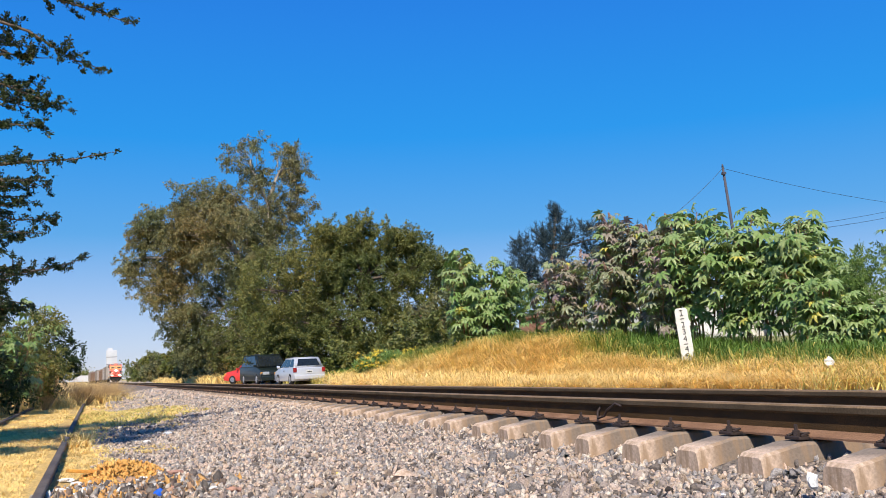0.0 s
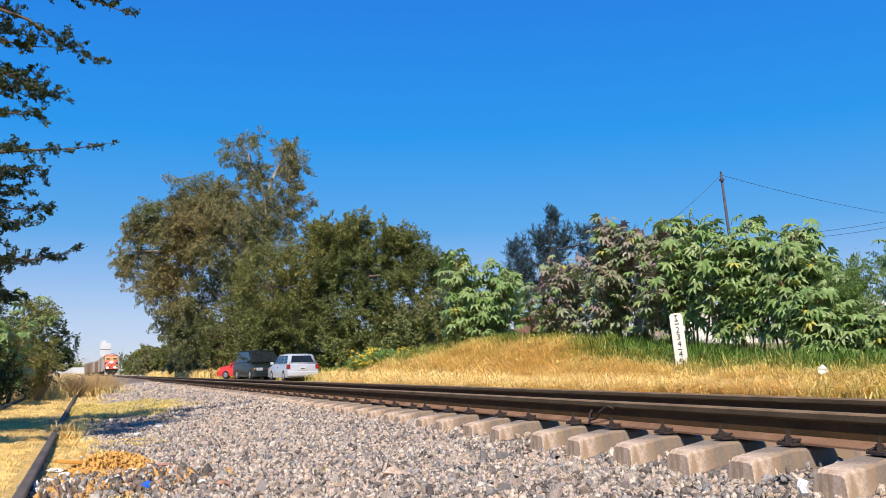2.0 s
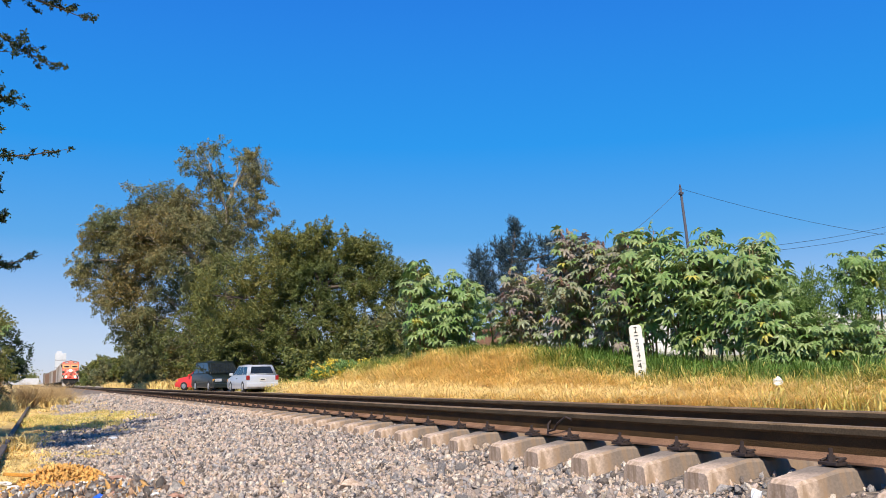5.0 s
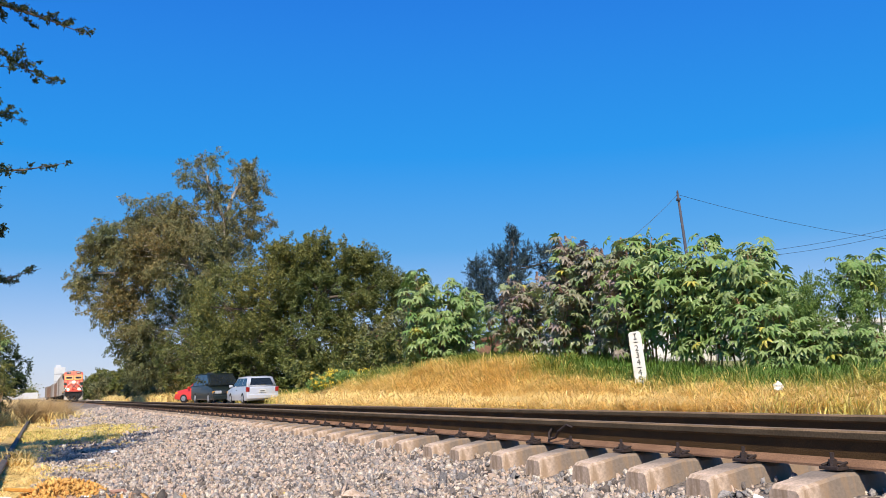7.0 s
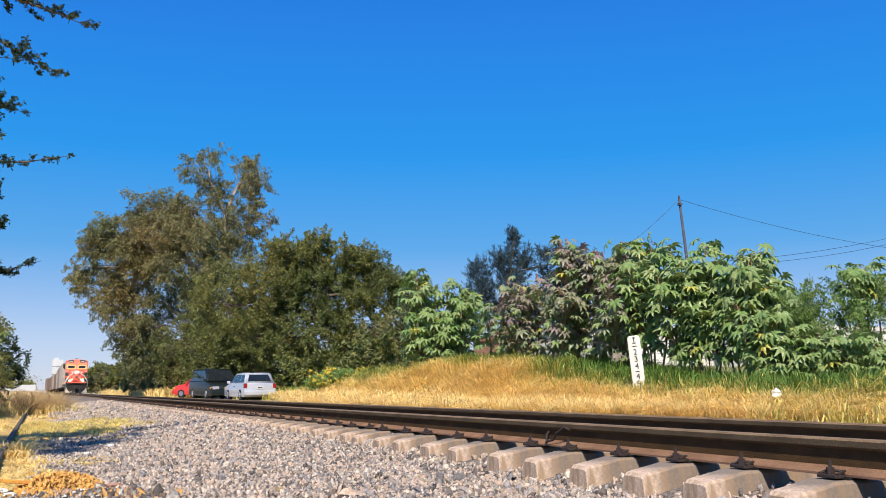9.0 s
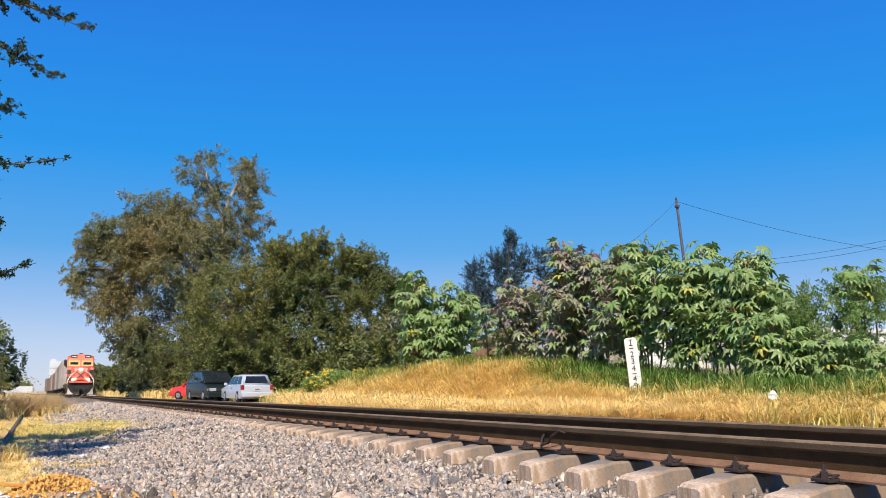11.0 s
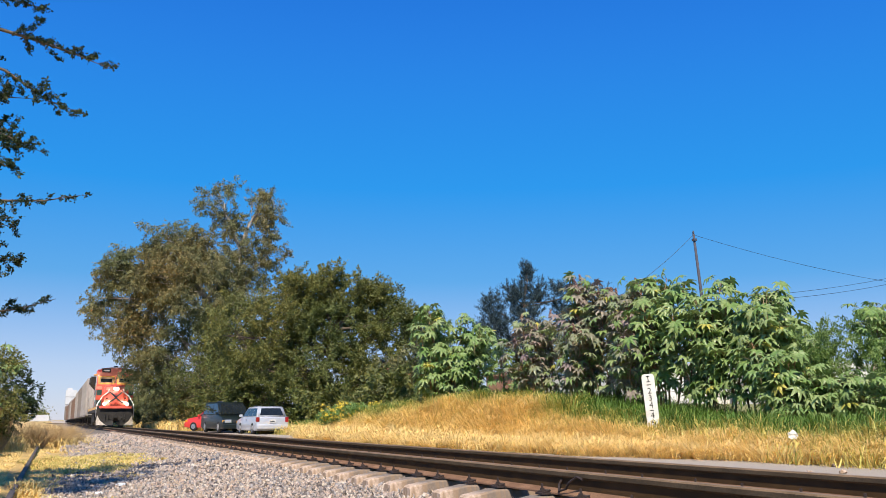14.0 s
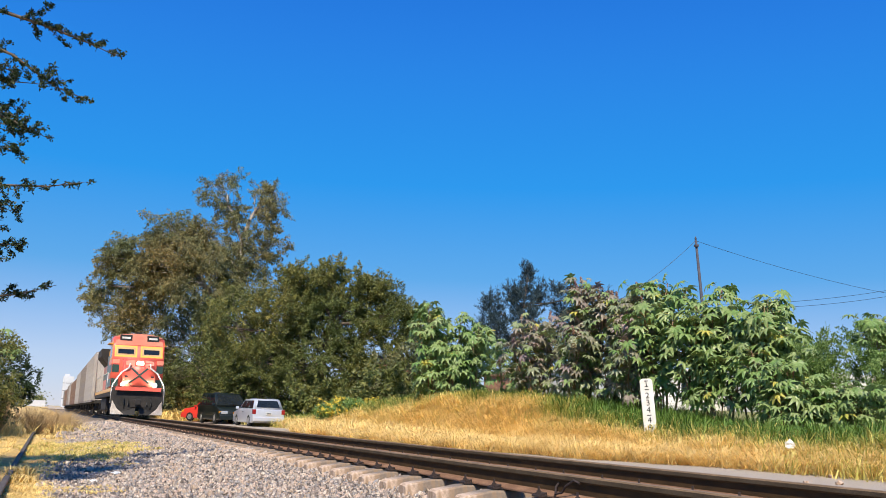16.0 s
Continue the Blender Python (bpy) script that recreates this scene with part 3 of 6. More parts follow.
def build_grass():
    def straw(x, y, r):
        if 12.7 < x < 13.75 and abs(y - 17.6 - (x - 13.2) * 1.35) < 0.55 and r < 0.85:
            return False
        return x < green_edge(y) + 0.5 * (r - 0.5) and x > road_edge(y) + 0.5 * noise.noise(Vector((1.0, y * 0.7, 2.0))) + 0.4 * r

    def fade(x, y, r):
        return abs(x - green_edge(y) - 0.2) < (2.0 if y < 12.5 else 0.9 if y < 24 else 1.9) * r and (y > 23 or y < 12.5 or r > 0.55)

    def green(x, y, r):
        return x > green_edge(y) + 0.35 * (r - 0.2)
    blades("dry_bank_grass", "long bleached yellow grass lying over the bank", "grass", M_STRAW, spots(140000, 8.0, 15, 5, 50, 1, straw), 0.37, 0.0095, 1.6, 1)
    blades("long_bank_straw", "long bleached straw tufts further along the bank", "grass", M_STRAW, spots(24000, 9.5, 15.5, 24, 52, 10, straw), 0.52, 0.013, 1.15, 10)
    blades("fading_bank_grass", "half-dry yellow green grass on the bank", "grass", M_MIDGRASS, spots(52000, 10.6, 16.4, 6, 56, 2, fade), 0.44, 0.009, 1.0, 2)
    blades("green_bank_grass", "tall fresh green grass on top of the bank", "grass", M_GREENGRASS, spots(70000, 12.4, 18, 7, 56, 3, green), 0.50, 0.0085, 0.95, 3)

    def shade(x, y, r):
        return x < -0.55 or (x < 0.25 + 0.35 * noise.noise(Vector((0.0, y * 0.4, 1.0))) and r < 0.5 and x > -0.33)
    blades("siding_grass", "short dead yellow grass along the old siding", "grass", M_STRAW, spots(60000, -3.6, 0.5, 5, 40, 4, shade, True, 0.15), 0.085, 0.005, 1.6, 4)

    def patchy(x, y, r):
        return ((x - 1.0) / 1.5) ** 2 + ((y - 22.5) / 5.0) ** 2 < 0.6 + 0.6 * noise.noise(Vector((x * 1.3, y * 0.8, 9.0))) + 0.2 * r
    blades("near_siding_straw", "matted yellow straw between the old rails", "grass", M_STRAW, spots(45000, -3.2, -0.5, 6.5, 17, 14, None, True), 0.06, 0.0045, 1.7, 14)
    blades("patch_straw", "dead straw mixed into the low grass patch", "grass", M_STRAW, spots(9000, -0.6, 3.0, 15, 30, 15, patchy, True), 0.11, 0.007, 1.2, 15)
    blades("patch_of_grass", "low yellowish green grass patch on the gravel", "grass", M_MIDGRASS, spots(7000, -0.6, 3.0, 15, 30, 5, patchy, True), 0.12, 0.007, 0.9, 5)

    def far_straw(x, y, r):
        return noise.noise(Vector((x * 0.6, y * 0.25, 5.0))) > -0.1
    blades("far_straw", "dry yellow grass beside the track", "grass", M_STRAW, spots(8000, -0.6, 2.4, 30, 75, 6, far_straw, True), 0.09, 0.014, 1.3, 6)
    blades("verge_straw", "dry yellow grass on the verge of the dirt road", "grass", M_STRAW, spots(15000, 8.0, 13, 66, 130, 7, None), 0.8, 0.035, 1.0, 7)
    def thin(x, y, r):
        return noise.noise(Vector((x * 1.1, y * 0.9, 15.0))) > -0.05 + 0.25 * x
    blades("straw_litter", "thin yellow straw lying on the gravel", "grass", M_STRAW, spots(9000, -0.3, 2.0, 9.5, 19, 9, thin, True), 0.06, 0.006, 2.0, 9)
    rs = np.random.RandomState(8)
    for x, y, s, h in ((-1.3, 33.0, 0.8, 0.55), (-0.1, 37.0, 0.9, 0.45), (-2.6, 27.5, 0.5, 0.5), (0.9, 40.0, 0.8, 0.4), (-0.15, 13.2, 0.16, 0.16), (-0.2, 14.4, 0.18, 0.2)):
        pts = [(x + rs.normal(0, s * 0.5), y + rs.normal(0, s * 0.8), -0.62) for _ in range(int(700 * s) + 120)]
        blades("dry_grass_clump", "upright clump of dry yellow grass by the siding", "grass", M_STRAW, pts, h, 0.008, 1.0, int(y * 10))


def leaf_cloud(rs, centres, sizes, count, length, width, droop=0.3):
    """Folded leaves scattered in flattened clumps; two triangles a leaf."""
    c = np.asarray(centres)
    s = np.asarray(sizes)
    w = s ** 2.2
    k = rs.choice(len(c), count, p=w / w.sum())
    d = rs.normal(0, 1, (count, 3))
    d /= np.linalg.norm(d, axis=1)[:, None]
    rad = np.minimum(np.abs(rs.normal(0, 0.6, count)) + 0.1, 1.1 + rs.uniform(-.3, .1, count))
    p = c[k] + d * (rad * s[k])[:, None] * np.array([1, 1, 0.72])
    a = rs.normal(0, 1, (count, 3))
    a[:, 2] -= droop * 2
    a /= np.linalg.norm(a, axis=1)[:, None]
    b = np.cross(a, rs.normal(0, 1, (count, 3)))
    b /= np.linalg.norm(b, axis=1)[:, None] + 1e-9
    nrm = np.cross(a, b)
    ln = (length * rs.uniform(0.6, 1.3, count))[:, None]
    wd = (width * rs.uniform(0.7, 1.3, count))[:, None]
    v = np.stack([p, p + a * ln * 0.45 + b * wd * 0.5 + nrm * wd * 0.2, p + a * ln, p + a * ln * 0.45 - b * wd * 0.5 + nrm * wd * 0.2], 1).reshape(-1, 3)
    i = (np.arange(count) * 4)[:, None]
    return v, np.concatenate([i + np.array([[0, 1, 2]]), i + np.array([[0, 2, 3]])])


def leaf_sprays(rs, centres, sizes, count, length, width, droop=0.3, twigs=8, jitter=0.13, reach=1.35, lift=0.25):
    """Folded leaves set along thin shoots that fan out from each clump; two triangles a leaf."""
    c, s = np.asarray(centres), np.asarray(sizes)
    d = rs.normal(0, 1, (len(c), twigs, 3))
    d[:, :, 2] += lift
    d /= np.linalg.norm(d, axis=2)[:, :, None]
    d *= rs.uniform(0.55, 1.15, (len(c), twigs))[:, :, None]
    w = s ** 2
    k = rs.choice(len(c), count, p=w / w.sum())
    shoot = d[k, rs.randint(0, twigs, count)]
    u = rs.uniform(0.05, 1, count) ** 0.75
    p = c[k] + shoot * (u * s[k] * reach)[:, None] + rs.normal(0, 1, (count, 3)) * (jitter * s[k] * (1.25 - 0.7 * u))[:, None]
    p[:, 2] -= droop * s[k] * u ** 2 * 0.6
    a = shoot * 0.7 + rs.normal(0, 0.6, (count, 3))
    a[:, 2] -= droop * 1.4
    a /= np.linalg.norm(a, axis=1)[:, None]
    b = np.cross(a, rs.normal(0, 1, (count, 3)))
    b /= np.linalg.norm(b, axis=1)[:, None] + 1e-9
    nrm = np.cross(a, b)
    ln = (length * rs.uniform(0.6, 1.3, count))[:, None]
    wd = (width * rs.uniform(0.7, 1.3, count))[:, None]
    v = np.stack([p, p + a * ln * 0.45 + b * wd * 0.5 + nrm * wd * 0.2, p + a * ln, p + a * ln * 0.45 - b * wd * 0.5 + nrm * wd * 0.2], 1).reshape(-1, 3)
    i = (np.arange(count) * 4)[:, None]
    return v, np.concatenate([i + np.array([[0, 1, 2]]), i + np.array([[0, 2, 3]])])


def bent(a, b, rng, sag=0.1, n=5):
    a, b = Vector(a), Vector(b)
    L = (b - a).length
    pts = [a.lerp(b, i / (n - 1)) for i in range(n)]
    for i in range(1, n - 1):
        pts[i] += Vector((rng.uniform(-1, 1), rng.uniform(-1, 1), rng.uniform(-.3, 1))) * L * sag
    return pts


def tree(label, base, lobes, leaves, length, width, leaf_mat, bark, trunk_r, seed, clumps=70, clump=1.0, droop=0.3, category="tree", name="tree", top=None, group="", spray=None):
    """lobes: (x, y, z, rx, ry, rz, share) ellipsoids that the crown fills, relative to base."""
    rng, rs = random.Random(seed), np.random.RandomState(seed)
    t = thing(name, label, category, pose(*base), group)
    share = np.array([l[6] for l in lobes], float)
    centres, sizes, owner = [], [], []
    for i in range(clumps):
        k = rs.choice(len(lobes), p=share / share.sum())
        x, y, z, rx, ry, rz, _ = lobes[k]
        d = rs.normal(0, 1, 3)
        d /= np.linalg.norm(d)
        r = rs.uniform(0.35, 1.0) ** 0.5
        centres.append((x + d[0] * rx * r, y + d[1] * ry * r, max(0.4, z + d[2] * rz * r)))
        sizes.append(clump * rs.uniform(0.55, 1.35))
        owner.append(k)
    v, f = leaf_sprays(rs, centres, sizes, leaves, length, width, droop, **spray) if spray else leaf_cloud(rs, centres, sizes, leaves, length, width, droop)
    part("crown", bulk("crown", v, None, f, leaf_mat), t)
    bm = bmesh.new()
    top = top or (lobes[0][0], lobes[0][1], lobes[0][2])
    spine = bent((0, 0, -0.3), top, rng, 0.035, 7)
    tube(bm, spine, [trunk_r * (1 - 0.8 * i / 6) for i in range(7)], 9)
    part("trunk", finish(bm, "trunk", bark, True), t)
    for k, l in enumerate(lobes):
        bm = bmesh.new()
        j = 1 + min(4, int(5 * min(1, max(0, (l[2] - l[5]) / max(top[2], 1)))))
        tube(bm, bent(spine[j], l[:3], rng, 0.06), [trunk_r * 0.5 * (1 - 0.17 * i) for i in range(5)], 6)
        for c, o in zip(centres, owner):
            if o == k and rng.random() < 0.75:
                tube(bm, bent(Vector(spine[j]).lerp(Vector(l[:3]), rng.uniform(0.45, 1.0)), c, rng, 0.07, 4), [trunk_r * 0.09, trunk_r * 0.07, trunk_r * 0.05, trunk_r * 0.03], 5)
        part("limb", finish(bm, "limb", bark, True), t)
    return t


def build_trees():
    tree("tall olive-leaved tree with a pale trunk and brownish crown", (11.8, 76.0, -0.3),
         [(0.4, -2.0, 18.3, 1.8, 1.7, 1.5, 5), (3.5, -2.0, 18.2, 1.5, 1.4, 1.7, 5), (4.7, -2.0, 15.2, 1.4, 1.4, 2.3, 5), (1.6, -2.0, 15.4, 1.9, 1.9, 2.0, 6), (3.6, -2.0, 12.8, 1.6, 1.5, 1.6, 5), (0.9, -2.0, 13.0, 1.8, 1.5, 1.6, 8), (-1.4, -1.5, 14.6, 1.7, 1.5, 1.4, 8), (-5.0, 0.0, 9.4, 2.2, 2.0, 1.6, 14),
          (-3.7, 0.0, 15.2, 1.9, 1.8, 1.5, 8), (-6.0, 0.0, 12.6, 2.5, 2.5, 2.1, 17), (-8.4, 1.0, 10.3, 1.4, 1.4, 1.5, 8), (-7.1, 1.0, 8.2, 2.2, 2.3, 1.9, 13), (-3.3, -2.0, 12.1, 3.0, 2.8, 2.5, 24),
          (-1.3, -4.0, 10.5, 3.0, 2.7, 2.9, 26), (1.9, -2.0, 10.4, 2.2, 2.1, 2.6, 10), (-4.5, 0.0, 5.4, 2.5, 2.4, 2.5, 20), (-1.8, -2.0, 6.0, 3.6, 3.2, 3.1, 28), (1.2, -3.0, 5.5, 3.0, 2.7, 3.0, 20), (-3.4, 0.0, 2.5, 2.6, 2.4, 1.5, 14), (0.2, -1.0, 2.2, 3.1, 2.8, 1.6, 14)],
         175000, 0.22, 0.085, M_EUCA, M_PALEBARK, 0.34, 11, 560, 0.95, 0.45, top=(2.9, -2.2, 17.5), spray=dict(twigs=7, jitter=0.14, lift=0.15))
    tree("dense dark green tree with small leaves behind the parked cars", (16.4, 57.0, -0.3),
         [(0.0, 0.0, 9.7, 0.9, 0.9, 0.7, 6), (-1.7, 0.0, 8.9, 1.6, 1.4, 0.9, 10), (2.7, -1.0, 8.7, 1.3, 1.3, 0.8, 10), (1.4, 0.0, 8.4, 2.2, 2.1, 1.2, 14), (4.7, -2.0, 7.4, 1.1, 1.2, 0.7, 9), (3.9, -2.0, 6.3, 1.7, 1.7, 1.2, 14), (-2.8, 0.0, 6.8, 2.4, 2.1, 1.8, 20),
          (0.3, 0.0, 6.4, 2.8, 2.5, 1.8, 22), (-4.1, 0.0, 3.8, 2.8, 2.5, 2.0, 22), (-0.8, -1.0, 3.8, 3.1, 2.8, 2.1, 26), (2.7, -2.0, 3.7, 2.3, 2.1, 1.9, 18), (-5.0, 1.0, 2.0, 2.4, 2.2, 1.2, 14), (1.1, -1.0, 1.6, 3.5, 3.2, 1.2, 20), (-6.5, 1.0, 5.9, 1.8, 1.6, 1.6, 8)],
         165000, 0.17, 0.075, M_DARKLEAF, M_BARK, 0.26, 12, 480, 0.8, 0.05, top=(0.2, 0, 7), spray=dict(twigs=6, jitter=0.11, lift=0.5, reach=1.5))
    tree("dark green thorny tree beside the dirt road", (13.0, 66.0, -0.3),
         [(0, 0, 6.4, 3.6, 3, 3.2, 16), (-3, 0, 3.4, 3.0, 3, 3.0, 12), (2, -1, 3.2, 3.6, 3, 2.8, 14), (1, -1, 1.4, 4.5, 2, 1.2, 12)],
         52000, 0.19, 0.085, M_DARKLEAF, M_BARK, 0.26, 13, 160, 0.9, 0.1, spray=dict(twigs=7))
    tree("feathery conifer-like tree behind the bank, tinted blue for haze", (29.6, 55.0, -0.2),
         [(0.6, 0.0, 10.6, 0.15, 0.2, 0.4, 3), (0.5, 0.0, 9.9, 0.5, 0.5, 0.7, 6), (-0.6, 0.0, 9.0, 0.6, 0.4, 0.6, 6), (1.6, 0.0, 9.0, 0.5, 0.5, 0.6, 5), (0.4, 0.0, 8.0, 1.2, 1.2, 0.9, 14), (-2.2, 0.0, 7.9, 0.5, 0.6, 0.8, 6), (-2.2, 0.0, 6.4, 1.0, 1.0, 1.0, 11),
          (0.0, 0.0, 6.3, 1.5, 1.4, 1.1, 14), (3.3, 0.0, 9.0, 0.7, 0.8, 0.7, 6), (6.6, 0.0, 9.2, 0.7, 0.8, 0.6, 5), (4.4, 0.0, 7.8, 1.4, 1.4, 1.0, 10), (0.5, 0, 4.6, 2.6, 1.5, 1.6, 12)],
         30000, 0.28, 0.034, M_CASU, M_BARK, 0.14, 14, 200, 0.44, -0.5, top=(0.5, 0, 9.6), spray=dict(twigs=6, jitter=0.10, lift=0.9, reach=1.6))
    tree("small distant feathery tree behind the bank", (25.0, 62.0, -0.2),
         [(0, 0, 6.2, 1.4, 1.4, 1.5, 10), (0.6, 0, 3.8, 2.2, 2, 2.4, 10)], 9000, 0.30, 0.045, M_CASU, M_BARK, 0.14, 15, 40, 0.6, -0.4, spray=dict(twigs=6, lift=0.6))
    tree("light green feathery bush beside the castor plants", (18.7, 16.4, 0.0),
         [(-0.3, 0, 1.2, 1.2, 0.9, 1.0, 10), (0.6, 0.3, 2.2, 0.9, 0.8, 0.8, 8), (1.0, 0, 1.1, 1.2, 1.0, 0.9, 8), (-1.2, 0.5, 0.9, 0.9, 0.8, 0.7, 6), (-0.8, 1.0, 2.0, 0.8, 0.7, 0.6, 6)],
         22000, 0.10, 0.028, M_LIMELEAF, M_STEM, 0.03, 16, 90, 0.34, -0.2, "bush", "feathery_bush", spray=dict(twigs=7, lift=0.8, reach=1.5))
    tree("yellow-green shrub at the edge of the wood", (21.0, 47.5, 0.1),
         [(0, 0, 2.6, 1.5, 1.2, 1.2, 10), (-1.0, 0, 1.5, 1.6, 1.2, 1.0, 8), (1.0, 0, 1.3, 1.4, 1.2, 1.0, 8)],
         12000, 0.16, 0.07, M_LIMELEAF, M_BARK, 0.06, 17, 60, 0.5, 0.1, "shrub", "shrub", group="roadside shrubs", spray=dict(twigs=6, lift=0.5))
    shrubs = [((16.6, 47, 0.0), 2.2, 3.0), ((20.0, 50, 0.2), 2.4, 4.2), ((14.8, 52, -.2), 1.8, 2.4), ((12.6, 72, -.3), 2.4, 3.0), ((9.6, 86, -.4), 2.2, 3.0), ((12, 92, -.4), 2.6, 4.0), ((8.8, 101, -.4), 2.2, 3.2),
              ((12.5, 108, -.4), 3.0, 4.4), ((8.6, 118, -.4), 2.2, 3.6), ((11, 128, -.4), 3.0, 4.6), ((8.4, 143, -.4), 2.4, 4.2), ((11, 160, -.4), 3.2, 5.0), ((9.4, 185, -.4), 3.0, 5.0), ((10, 215, -.4), 3.4, 5.6), ((13, 250, -.4), 4.0, 6.0), ((17, 300, -.4), 5.0, 7.0)]
    for i, (b, r, h) in enumerate(shrubs):
        b = (b[0] + (bend(b[1]) + 1.2 if b[1] > 95 else 0), b[1], b[2])
        tree("bushy green shrub along the far side of the road", b, [(0, 0, h * 0.62, r, r, h * 0.38, 10), (r * 0.5, -r * 0.3, h * 0.35, r * 0.8, r, h * 0.33, 8), (-r * 0.4, -r * 0.3, h * 0.33, r * 0.9, r, h * 0.32, 8)],
             6500, 0.17 + 0.0016 * b[1], 0.10 + 0.0008 * b[1], M_EUCA if i % 3 == 1 else M_DARKLEAF, M_BARK, 0.09, 30 + i, 30, r * 0.36, 0.1, "shrub", "shrub", group="roadside shrubs", spray=dict(twigs=6))
    left = [((-2.3, 31.5, -.6), 1.4, 4.0), ((-3.6, 27.5, -.6), 1.4, 3.6), ((-5.0, 33.5, -.6), 1.9, 5.2), ((-1.6, 36.5, -.6), 1.1, 3.2), ((-3.6, 23.5, -.6), 1.0, 2.3), ((-3.2, 42.0, -.6), 1.8, 3.4), ((-3.3, 19.0, -.6), 0.9, 1.9), ((-3.3, 25.5, -.6), 1.0, 5.4), ((-4.4, 21.5, -.6), 1.6, 5.6)]
    for i, (b, r, h) in enumerate(left):
        tree("dense green bush beside the old siding", b, [(0, 0, h * 0.62, r, r, h * 0.38, 10), (r * 0.4, -r * 0.3, h * 0.33, r * 0.9, r, h * 0.33, 10), (-r * 0.4, -r * 0.3, h * 0.33, r * 0.9, r, h * 0.33, 8)],
             15000, 0.11, 0.05, M_DARKLEAF if i % 4 == 0 else M_MESQ, M_BARK, 0.07, 60 + i, 40, r * 0.36, 0.1, "bush", "bush", group="bushes by the siding", spray=dict(twigs=7))
    tree("yellow-flowering bush at the foot of the bank", (13.3, 41.5, -0.1), [(0, 0, 0.75, 1.2, 0.8, 0.45, 10), (-0.9, 0, 0.55, 0.8, 0.8, 0.35, 6)], 5000, 0.11, 0.06, M_CASTOR, M_BARK, 0.03, 80, 30, 0.32, 0, "bush", "flowering_bush")
    b = bpy.data.objects["flowering_bush"]
    rs = np.random.RandomState(81)
    c = [(rs.uniform(-1.7, 1.2), rs.uniform(-1.0, 0.3), rs.uniform(0.45, 1.25)) for _ in range(60)]
    v, f = leaf_cloud(rs, c, [0.16] * 60, 900, 0.08, 0.06, 0)
    part("blossoms", bulk("blossoms", v, None, f, M_FLOWER), b, "bright yellow blossoms")


